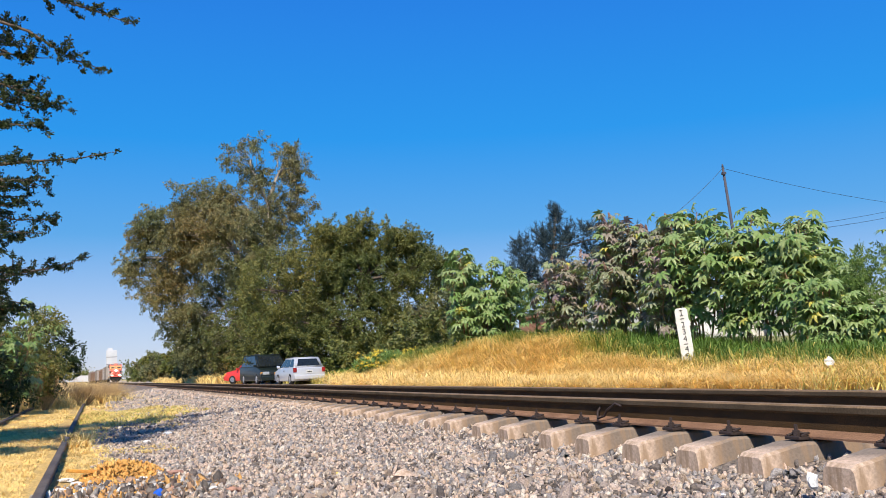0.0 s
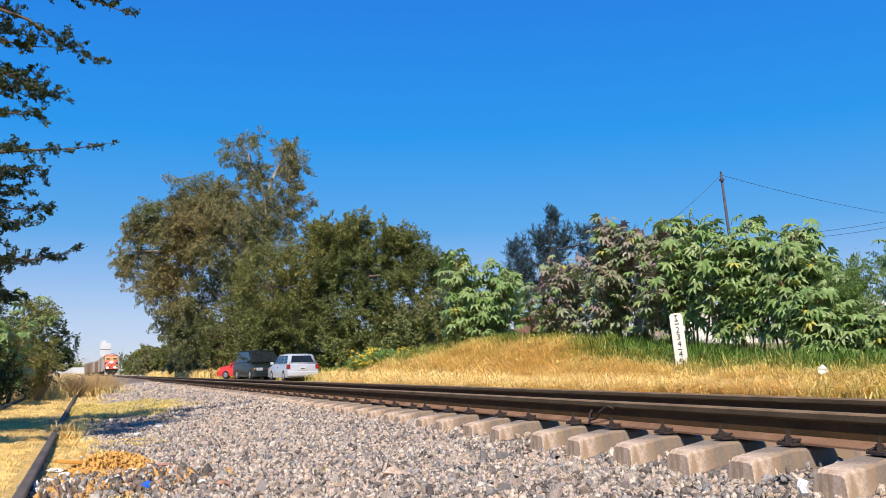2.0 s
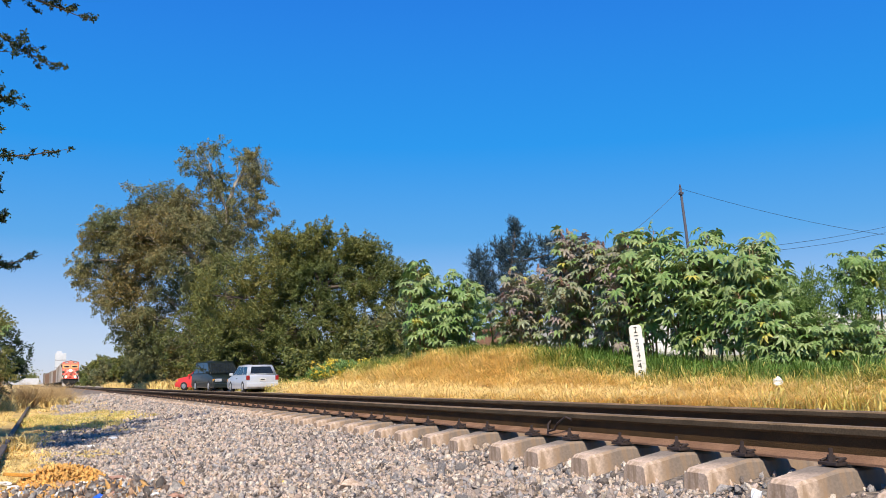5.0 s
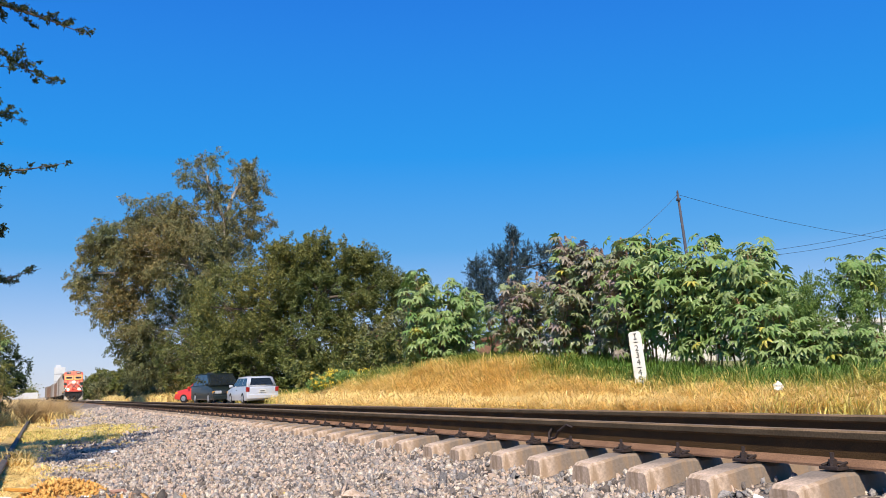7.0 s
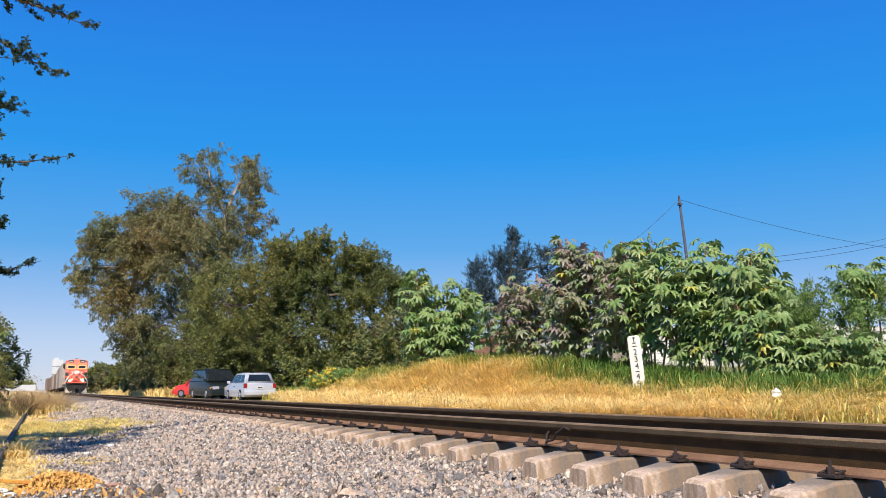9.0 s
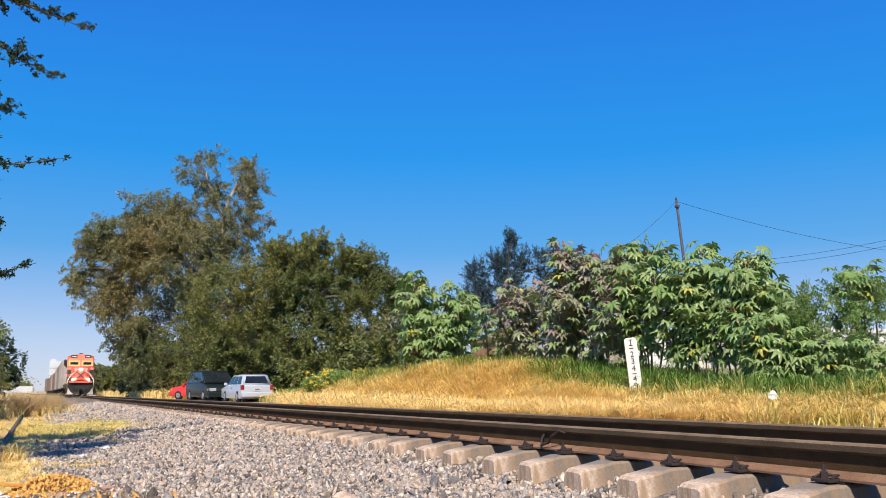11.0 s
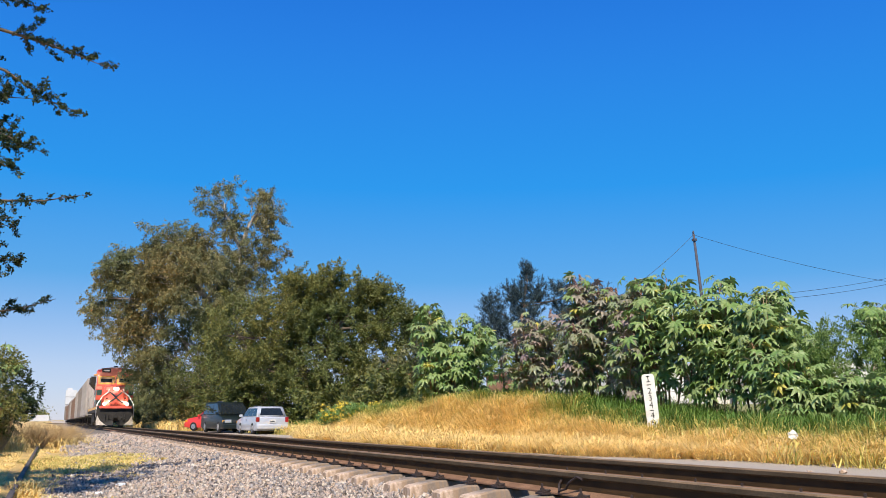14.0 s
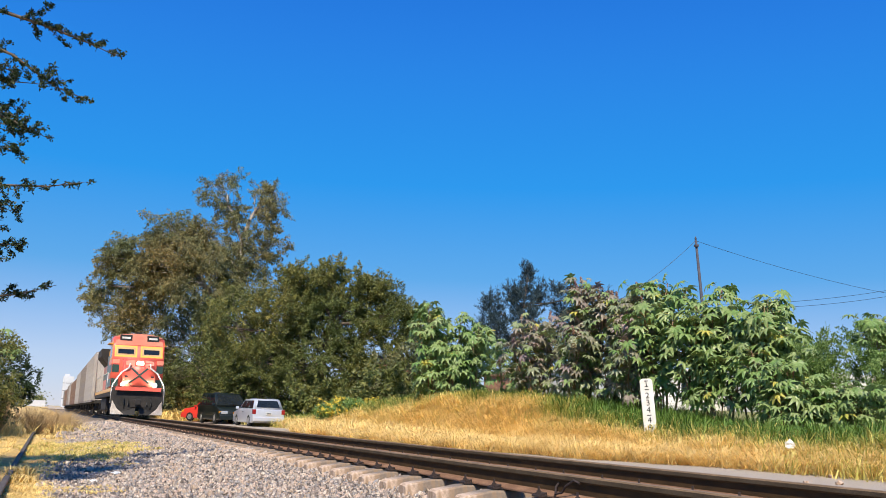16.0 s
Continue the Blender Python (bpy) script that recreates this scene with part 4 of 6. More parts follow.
def build_thorn_tree():
    """The tree whose long branches reach in over the old siding."""
    rng, rs = random.Random(21), np.random.RandomState(21)
    t = thing("thorn_tree", "dark thorny tree with long leafy branches over the siding", "tree", pose(-5.4, 13.6, -0.6))
    off = Vector((-5.4, 13.6, -0.6))
    bm = bmesh.new()
    trunk = [(0, 0, -0.2), (0.2, 0, 1.0), (0.1, -0.1, 2.2), (0.5, -0.2, 3.6), (0.6, -0.4, 5.2), (0.9, -0.8, 7.0), (1.0, -1.2, 9.0)]
    tube(bm, trunk, [0.30, 0.25, 0.22, 0.19, 0.15, 0.11, 0.05], 9)
    part("trunk", finish(bm, "trunk", M_BARK, True), t)
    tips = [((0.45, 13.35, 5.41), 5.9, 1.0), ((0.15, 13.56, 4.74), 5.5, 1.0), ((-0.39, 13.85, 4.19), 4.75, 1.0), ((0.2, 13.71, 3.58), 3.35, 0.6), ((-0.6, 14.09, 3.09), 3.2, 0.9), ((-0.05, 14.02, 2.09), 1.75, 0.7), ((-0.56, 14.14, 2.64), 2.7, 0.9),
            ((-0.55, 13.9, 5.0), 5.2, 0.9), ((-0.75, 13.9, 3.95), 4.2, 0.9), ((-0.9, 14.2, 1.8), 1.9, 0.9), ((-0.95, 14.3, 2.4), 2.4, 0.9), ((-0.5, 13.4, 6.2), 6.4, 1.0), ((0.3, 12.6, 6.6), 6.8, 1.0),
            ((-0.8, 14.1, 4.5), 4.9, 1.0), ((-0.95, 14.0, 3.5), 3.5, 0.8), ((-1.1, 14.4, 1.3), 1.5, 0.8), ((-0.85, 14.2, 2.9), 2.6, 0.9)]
    for _ in range(34):
        x = rng.uniform(-1.5, -0.7)
        z = rng.choice((rng.uniform(3.9, 6.3), rng.uniform(1.0, 3.4), rng.uniform(1.0, 3.2)))
        tips.append(((x, 14.1 + rng.uniform(-.4, .6), z), z + rng.uniform(-.1, .4), 0.9))
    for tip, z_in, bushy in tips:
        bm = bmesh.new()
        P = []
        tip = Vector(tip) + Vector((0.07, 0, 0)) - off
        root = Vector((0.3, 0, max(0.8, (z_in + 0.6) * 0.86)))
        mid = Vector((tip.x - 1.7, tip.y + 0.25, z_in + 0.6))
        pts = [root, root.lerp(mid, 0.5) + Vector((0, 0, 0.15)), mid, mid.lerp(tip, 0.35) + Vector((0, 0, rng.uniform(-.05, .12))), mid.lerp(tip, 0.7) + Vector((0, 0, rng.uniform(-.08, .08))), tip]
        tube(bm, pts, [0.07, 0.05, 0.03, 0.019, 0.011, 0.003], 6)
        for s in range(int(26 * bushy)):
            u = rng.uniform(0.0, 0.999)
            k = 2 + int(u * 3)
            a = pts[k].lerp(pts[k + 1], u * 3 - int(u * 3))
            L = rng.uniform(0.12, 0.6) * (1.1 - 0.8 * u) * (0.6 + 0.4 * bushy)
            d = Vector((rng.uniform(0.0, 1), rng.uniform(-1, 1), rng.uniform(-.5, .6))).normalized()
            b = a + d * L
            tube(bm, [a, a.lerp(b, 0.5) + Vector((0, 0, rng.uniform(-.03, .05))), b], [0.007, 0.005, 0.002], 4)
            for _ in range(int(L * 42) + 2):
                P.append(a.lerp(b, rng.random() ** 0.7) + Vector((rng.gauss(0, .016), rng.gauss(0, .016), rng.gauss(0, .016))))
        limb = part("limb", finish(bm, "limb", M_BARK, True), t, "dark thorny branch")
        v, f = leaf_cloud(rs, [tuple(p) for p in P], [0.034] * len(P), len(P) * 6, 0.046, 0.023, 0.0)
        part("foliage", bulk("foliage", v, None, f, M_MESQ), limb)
    # crown overhead, out of view, spread so its shade falls across the siding
    cl, sz = [], []
    for _ in range(90):
        a = rs.uniform(0, 6.28)
        r = 4.6 * rs.uniform(0, 1) ** 0.5
        cl.append((-1.2 + math.cos(a) * r, -4.2 + math.sin(a) * r * 0.9, 7.4 + rs.uniform(-.9, 1.1) + 0.25 * r))
        sz.append(rs.uniform(0.35, 0.8))
    v, f = leaf_cloud(rs, cl, sz, 28000, 0.13, 0.065, 0.0)
    part("upper_crown", bulk("upper_crown", v, None, f, M_MESQ), t)
    for c2 in cl[::4]:
        part("upper_limb", made(lambda bm: tube(bm, bent((0.9, -0.8, 6.9), c2, rng, 0.05), [0.08, 0.06, 0.045, 0.03, 0.012], 5), "upper_limb", M_BARK, True), t)
    cl = [(rs.uniform(-.8, 3.0), rs.uniform(-0.4, 1.4), rs.uniform(1.0, 6.8)) for _ in range(60)]
    v, f = leaf_cloud(rs, cl, [0.45] * 60, 9000, 0.08, 0.04, 0.0)
    part("inner_crown", bulk("inner_crown", v, None, f, M_MESQ), t)


def castor_leaf():
    """A palmate leaf of seven pointed lobes that droop from the middle; about one unit across."""
    verts, faces = [(0, 0, 0.0)], []
    for i, a in enumerate((-125, -82, -40, 0, 40, 82, 125)):
        L = (0.36, 0.46, 0.54, 0.58, 0.54, 0.46, 0.36)[i]
        c, s = math.cos(radians(a)), math.sin(radians(a))
        b = len(verts)
        for u, w, z in ((0.45, 0.17, -0.01), (0.5, 0.0, 0.03), (0.45, -0.17, -0.01), (0.8, 0.09, -0.13), (0.8, -0.09, -0.13), (1.0, 0, -0.26)):
            verts.append((L * u * c - L * w * s, L * u * s + L * w * c, z * L * 1.6))
        faces += [(0, b + 1, b), (0, b + 2, b + 1), (b, b + 1, b + 5, b + 3), (b + 2, b + 4, b + 5, b + 1)]
    return verts, faces


def build_castor():
    verts, faces = castor_leaf()
    green, purple, yellow = (mesh_of("castor_leaf", verts, faces, m) for m in (M_CASTOR, M_CASTORP, M_CASTORY))
    rng = random.Random(33)
    bm = bmesh.new()
    for i in range(26):
        a, z = i * 2.4, 0.02 + 0.34 * i / 26
        r = 0.075 * (1 - 0.6 * i / 26)
        cyl(bm, (0, 0, z), (math.cos(a) * r, math.sin(a) * r, z + 0.03), 0.012, 0.026, 5)
    tube(bm, [(0, 0, -0.1), (0, 0, 0.4)], [0.012, 0.006], 5)
    spike = finish(bm, "seed_head", M_SEEDHEAD)

    def plant(x, y, height, radius, n, kind, size=0.5, low=0.3, label="castor bean bush with large palmate green leaves"):
        z0 = ground_z(x, y)
        t = thing("castor_bush", label, "bush", pose(x, y, z0), "castor bean bushes")
        heads = []
        stems = max(4, int(radius * 5))
        for i in range(stems):
            a, r = rng.uniform(0, 6.28), radius * rng.uniform(0.1, 0.85)
            h = height * rng.uniform(0.72, 0.97) * (1 - 0.25 * (r / radius) ** 2)
            top = Vector((math.cos(a) * r, math.sin(a) * r, h))
            foot = Vector((math.cos(a) * r * 0.25, math.sin(a) * r * 0.25, -0.15))
            pts = bent(foot, top, rng, 0.04, 5)
            bm = bmesh.new()
            tube(bm, pts, [0.035, 0.03, 0.025, 0.018, 0.01], 5)
            heads.append((pts, bm))
        for i in range(n):
            pts, bm = rng.choice(heads)
            u = low + (1 - low) * rng.random() ** 0.6
            k = min(3, int(u * 4))
            a0 = pts[k].lerp(pts[k + 1], u * 4 - k)
            a = rng.uniform(0, 6.28)
            L = rng.uniform(0.18, 0.55)
            tipp = a0 + Vector((math.cos(a) * L, math.sin(a) * L, rng.uniform(0.0, 0.28)))
            if tipp.z < 0.25:
                tipp.z = 0.25
            tube(bm, [a0, a0.lerp(tipp, 0.5) + Vector((0, 0, 0.03)), tipp], [0.008, 0.006, 0.005], 3)
            r = rng.random()
            data = yellow if r < 0.022 else (purple if (kind == "purple" and r < 0.72) else green)
            s = size * rng.uniform(0.6, 1.25)
            m = Matrix.LocRotScale(tipp, Euler((rng.gauss(0, 0.35), 0.35 + rng.gauss(0, 0.35), a)), (s, s, s))
            part("leaf", data, t, m=m)
        for pts, bm in heads:
            part("stem", finish(bm, "stem", M_STEM, True), t)
            if kind == "purple":
                part("seed_head", spike, t, "reddish spiky seed head", Matrix.LocRotScale(pts[-1], Euler((rng.gauss(0, .25), rng.gauss(0, .25), 0)), (0.8, 0.8, rng.uniform(0.5, 0.9))))
        return t
    plant(14.5, 33.6, 4.2, 1.5, 300, "green", 0.66, 0.02)
    plant(15.6, 33.2, 3.5, 1.2, 260, "green", 0.62, 0.05)
    plant(14.4, 32.6, 2.4, 1.2, 200, "green", 0.6, 0.0)
    pl = "castor bean bush with purplish leaves and seed heads"
    plant(14.6, 28.0, 2.2, 1.1, 220, "green", 0.5, 0.05)
    plant(15.2, 26.6, 3.4, 1.3, 300, "purple", 0.52, 0.1, pl)
    plant(16.2, 25.4, 4.3, 1.3, 300, "purple", 0.52, 0.1, pl)
    plant(15.7, 25.6, 3.3, 1.2, 220, "purple", 0.52, 0.05, pl)
    plant(16.5, 24.5, 3.9, 1.2, 240, "purple", 0.52, 0.05, pl)
    plant(16.6, 23.9, 4.3, 1.3, 300, "purple", 0.52, 0.12, pl)
    plant(16.3, 23.0, 3.2, 1.2, 260, "purple", 0.52, 0.1, pl)
    plant(16.9, 22.2, 4.5, 1.3, 300, "green", 0.6, 0.15)
    plant(17.4, 21.0, 4.4, 1.4, 300, "green", 0.6, 0.15)
    plant(17.2, 20.2, 3.6, 1.3, 300, "green", 0.6, 0.15)
    plant(17.9, 19.6, 4.05, 1.4, 300, "green", 0.6, 0.15)
    plant(18.1, 19.0, 3.0, 1.1, 260, "green", 0.6, 0.15)
    plant(17.7, 18.4, 2.9, 1.0, 220, "green", 0.56, 0.1)
    plant(18.5, 19.4, 3.9, 0.5, 30, "green", 0.66, 0.75)
    plant(16.3, 16.6, 1.9, 1.0, 220, "green", 0.5, 0.1)
    plant(17.0, 15.9, 1.5, 0.9, 150, "green", 0.46, 0.05)
    plant(19.6, 17.0, 3.6, 0.9, 110, "green", 0.5, 0.55)
    plant(18.0, 14.6, 1.3, 1.0, 150, "green", 0.46, 0.05)
    plant(-2.0, 28.6, 2.6, 0.9, 140, "green", 0.42, 0.2)
    plant(-1.7, 33.4, 4.1, 0.5, 50, "green", 0.5, 0.6)


def build_dry_shrubs():
    for i, (x, y, h, r) in enumerate(((-0.2, 34.5, 1.0, 1.0), (-1.3, 31.5, 2.0, 0.5), (0.9, 39.5, 0.85, 1.1), (-1.9, 40.0, 1.3, 1.0), (0.3, 37.0, 0.9, 1.1))):
        rng = random.Random(90 + i)
        bm = bmesh.new()
        for _ in range(95):
            a, q = rng.uniform(0, 6.28), r * rng.uniform(0.1, 1)
            tip = Vector((math.cos(a) * q, math.sin(a) * q, h * rng.uniform(0.5, 1)))
            pts = bent((tip.x * 0.15, tip.y * 0.15, -0.05), tip, rng, 0.06, 4)
            tube(bm, pts, [0.012, 0.009, 0.006, 0.003], 4)
            for _ in range(4):
                b = pts[2] + Vector((rng.uniform(-.3, .3), rng.uniform(-.3, .3), rng.uniform(0, .3)))
                tube(bm, [pts[rng.choice((1, 2))], b], [0.006, 0.002], 3)
        thing("dry_shrub", "leafless brown twiggy shrub beside the siding", "shrub", pose(x, y, -0.6), "dry shrubs", finish(bm, "dry_shrub", M_TWIG))


# ---- roadside things ----
def text_mesh(body, size, depth=0.004):
    cu = bpy.data.curves.new("digit", "FONT")
    cu.body, cu.size, cu.extrude, cu.align_x, cu.align_y = body, size, depth, "CENTER", "CENTER"
    cu.materials.append(M_BLACK)
    return cu


def build_milepost():
    t = thing("milepost", "leaning whitewashed concrete milepost with black characters", "milepost", pose(13.55, 18.4, 0.03, 3, -5.0, -35))
    bm = bmesh.new()
    a, b = prism(bm, [(-0.15, -0.4), (0.15, -0.4), (0.15, 1.38), (0.11, 1.44), (-0.11, 1.44), (-0.15, 1.38)], -0.09, 0.09, "y")
    bmesh.ops.bevel(bm, geom=bm.edges[:], offset=0.012, segments=2, affect="EDGES")
    part("post", finish(bm, "post", M_WHITE), t)
    for ch, z in (("I", 1.32), ("2", 1.03), ("3", 0.86), ("4", 0.69), ("4", 0.44), ("9", 0.27)):
        part("digit", text_mesh(ch, 0.2), t, m=pose(0, -0.093, z, 90, 0, 0))
    dash = boxes("dash", M_BLACK, (-0.05, 0.05, -0.004, 0.004, -0.01, 0.01))
    for z in (1.255, 1.385):
        part("serif", dash, t, m=Matrix.Translation((0, -0.093, z)) @ Matrix.Diagonal((0.8, 1, 1, 1)))
    for z in (1.18, 0.565):
        part("dash", dash, t, m=pose(0, -0.093, z))


M_POLE = mat("utility_pole_concrete", (0.05, 0.05, 0.07), (0.07, 0.07, 0.09), 0.8, scale=2, fine=30)
M_WIRE = mat("cable", (0.02, 0.03, 0.05), None, 0.6, bump=0)


def build_pole():
    t = thing("utility_pole", "thin dark utility pole leaning behind the bushes", "pole", pose(28.1, 33.9, -0.3))
    part("shaft", made(lambda bm: tube(bm, [(0.5, 0.1, 0), (0.0, 0.1, 5.6), (-0.45, 0.0, 9.35)], [0.10, 0.08, 0.055], 10), "shaft", M_POLE, True), t)
    part("insulator", made(lambda bm: tube(bm, [(-0.45, 0, 9.33), (-0.455, 0, 9.4), (-0.46, 0, 9.5)], [0.035, 0.05, 0.025], 8), "insulator", M_POLE, True), t, "small insulator cap")
    part("bracket", made(lambda bm: box(bm, -0.5, -0.34, -0.1, 0.1, 9.0, 9.12, 0.02), "bracket", M_POLE), t)
    top = (27.64, 33.9, 9.0)
    spans = [(top, (45.0, 33.9, 7.3), 0.35), (top, (21.0, 33.9, 4.7), 0.4), ((28.1, 33.9, 5.95), (45.0, 33.9, 8.75), 0.35), ((28.1, 33.9, 5.8), (45.0, 33.9, 8.45), 0.42), ((30.0, 33.9, 3.2), (45.0, 33.9, 7.6), 0.3)]
    for a, b, sag in spans:
        a, b = Vector(a), Vector(b)
        pts = [a.lerp(b, i / 16) - Vector((0, 0, sag * 4 * (i / 16) * (1 - i / 16))) for i in range(17)]
        thing("overhead_cable", "thin dark sagging overhead cable", "cable", group="overhead cables", data=made(lambda bm: tube(bm, pts, [0.010] * 17, 5), "overhead_cable", M_WIRE))


M_PLASTER = mat("white_plaster", (0.78, 0.76, 0.72), (0.62, 0.58, 0.52), 0.9, scale=0.8, fine=20, bump=0.2, vary=0.08)
M_BRICKRED = mat("reddish_plaster", (0.50, 0.24, 0.14), (0.42, 0.20, 0.12), 0.9, scale=1.2, fine=25)
M_TILE = mat("clay_roof_tile", (0.52, 0.24, 0.13), (0.62, 0.40, 0.28), 0.85, scale=2, fine=20, rnd="object")
M_DARKGLASS = mat("dark_glass", (0.015, 0.02, 0.025), None, 0.06, bump=0)
M_SILO = mat("white_silo_panel", (0.58, 0.60, 0.63), (0.50, 0.52, 0.56), 0.6, scale=0.1, fine=1, bump=0.1, vary=0.05)


def house(label, x0, x1, y0, y1, h, wall, roof, seed):
    z = min(ground_z(x0, y0), 0.2) - 0.3
    t = thing("house", label, "house", pose(x0, y0, z), "houses behind the bank")
    w, d = x1 - x0, y1 - y0
    th = 0.2
    win = (w * 0.55, w * 0.55 + 1.2, 1.3, 2.3)
    part("wall", boxes("wall", wall, (0, win[0], 0, th, 0, h), (win[1], w, 0, th, 0, h), (win[0], win[1], 0, th, 0, win[2]), (win[0], win[1], 0, th, win[3], h), (0, th, th, d, 0, h), (w - th, w, th, d, 0, h), (th, w - th, d - th, d, 0, h)), t)
    wi = part("window", boxes("window", M_DARKGLASS, (win[0], win[1], 0.09, 0.11, win[2], win[3])), t)
    part("frame", boxes("frame", M_WHITE, (win[0], win[0] + .06, .05, .088, win[2], win[3]), (win[1] - .06, win[1], .05, .088, win[2], win[3]), (win[0] + .06, win[1] - .06, .05, .088, win[2], win[2] + .06), (win[0] + .06, win[1] - .06, .05, .088, win[3] - .06, win[3])), wi)
    if roof == "tile":
        roof_ob = part("roof", made(lambda bm: prism(bm, [(-0.5, h - 0.06), (d / 2, h + 1.0), (d + 0.5, h - 0.06), (d + 0.5, h - 0.14), (-0.5, h - 0.14)], -0.4, w + 0.4), "roof", M_TILE), t, "clay tile roof")
        row = made(lambda bm: tube(bm, [(0, -0.5, h + 0.05), (0, d / 2, h + 1.1)], [0.11, 0.11], 6), "tile_row", M_TILE)
        for i in range(int(w / 0.25)):
            part("tile_row", row, roof_ob, m=pose(-0.3 + i * 0.27, 0, 0))
    else:
        part("roof", boxes("roof", wall, (-0.1, w + 0.1, -0.1, d + 0.1, h, h + 0.18)), t)


def build_buildings():
    house("white plastered house behind the castor bushes", 20.5, 27.5, 31.0, 36.0, 2.6, M_PLASTER, "flat", 1)
    house("red-brown plastered low house behind the bushes", 19.6, 21.9, 36.5, 40.0, 2.5, M_BRICKRED, "flat", 2)
    house("white house wall behind the bushes", 26.5, 34.0, 27.0, 30.5, 2.5, M_PLASTER, "flat", 4)
    house("low house with a clay tile roof", 20.6, 26.0, 56.5, 61.0, 3.7, M_PLASTER, "tile", 3)
    t = thing("silo_tower", "tall white industrial tower far along the line", "tower", pose(8.3, 520, -0.5))
    part("shaft", boxes("shaft", M_SILO, (0, 5.4, 0, 6, 0, 16.2), bevel=0.1), t)
    part("cap", boxes("cap", M_SILO, (0.6, 3.2, 1, 5, 16.2, 17.4), bevel=0.1), t)
    for z in (4.5, 8.5, 12.5):
        part("band", boxes("band", M_POLE, (-0.05, 5.45, -0.06, 0.0, z, z + 0.25)), t)
    t = thing("shed", "long pale metal roofed shed in the distance", "shed", pose(-26, 560, -0.5))
    part("wall", boxes("wall", M_SILO, (0, 27, 0, 18, 0, 3.5)), t)
    part("roof", made(lambda bm: prism(bm, [(-0.4, 3.5), (27.4, 7.2), (27.4, 7.4), (-0.4, 3.8)], -0.5, 18.5, "y"), "roof", M_SILO), t)
    rs = np.random.RandomState(55)
    c = [(rs.uniform(-260, 2), 600 + rs.uniform(0, 60), rs.uniform(1.5, 7)) for _ in range(160)] + [(rs.uniform(18, 320), 520 + rs.uniform(0, 100), rs.uniform(2, 9)) for _ in range(200)]
    v, f = leaf_cloud(rs, c, rs.uniform(4, 8, len(c)), 26000, 1.4, 0.9, 0)
    tagged(new("far_woods", bulk("far_woods", v, None, f, M_DARKLEAF)), "distant dark green line of trees on the horizon", "woods", kind="stuff")


# ---- cars ----
M_TYRE = mat("tyre_rubber", (0.02, 0.02, 0.02), None, 0.85, scale=8, fine=60)
M_RIM = mat("wheel_rim", (0.55, 0.55, 0.56), None, 0.35, 0.8, scale=8, fine=60, bump=0)
M_SILVER = mat("silver_car_paint", (0.62, 0.64, 0.68), (0.57, 0.59, 0.63), 0.35, 0.35, scale=1, fine=40, bump=0, vary=0.04, coat=0.6)
M_GREENBLACK = mat("dark_green_car_paint", (0.006, 0.012, 0.010), None, 0.45, 0.0, scale=1, fine=40, bump=0, vary=0.05, coat=0.25)
M_REDCAR = mat("red_car_paint", (0.70, 0.045, 0.03), (0.62, 0.04, 0.03), 0.35, 0.0, scale=1, fine=40, bump=0, vary=0.05, coat=0.6)
M_REDLENS = mat("red_lens", (0.32, 0.02, 0.02), None, 0.2, bump=0, coat=0.5)
M_CLEARLENS = mat("clear_lamp_lens", (0.75, 0.78, 0.80), None, 0.15, 0.4, bump=0, coat=0.8)
M_AMBER = mat("amber_lens", (0.8, 0.35, 0.03), None, 0.2, bump=0, coat=0.5)
M_BUMPER = mat("grey_plastic", (0.09, 0.09, 0.10), None, 0.6, bump=0.1)
M_PLATE = mat("number_plate", (0.75, 0.75, 0.72), None, 0.5, bump=0)


def wheel(parent, x, y, r, out):
    w = part("wheel", made(lambda bm: tube(bm, [(-0.1, 0, 0), (-0.085, 0, 0), (0.085, 0, 0), (0.1, 0, 0)], [r * 0.86, r, r, r * 0.86], 24), "wheel", M_TYRE, True), parent, "black tyre", pose(x, y, r))
    part("rim", made(lambda bm: (cyl(bm, (0.06 * out, 0, 0), (0.106 * out, 0, 0), r * 0.62, r * 0.58, 18), cyl(bm, (0.1 * out, 0, 0), (0.122 * out, 0, 0), r * 0.16, seg=10)), "rim", M_RIM), w, "silver rim")


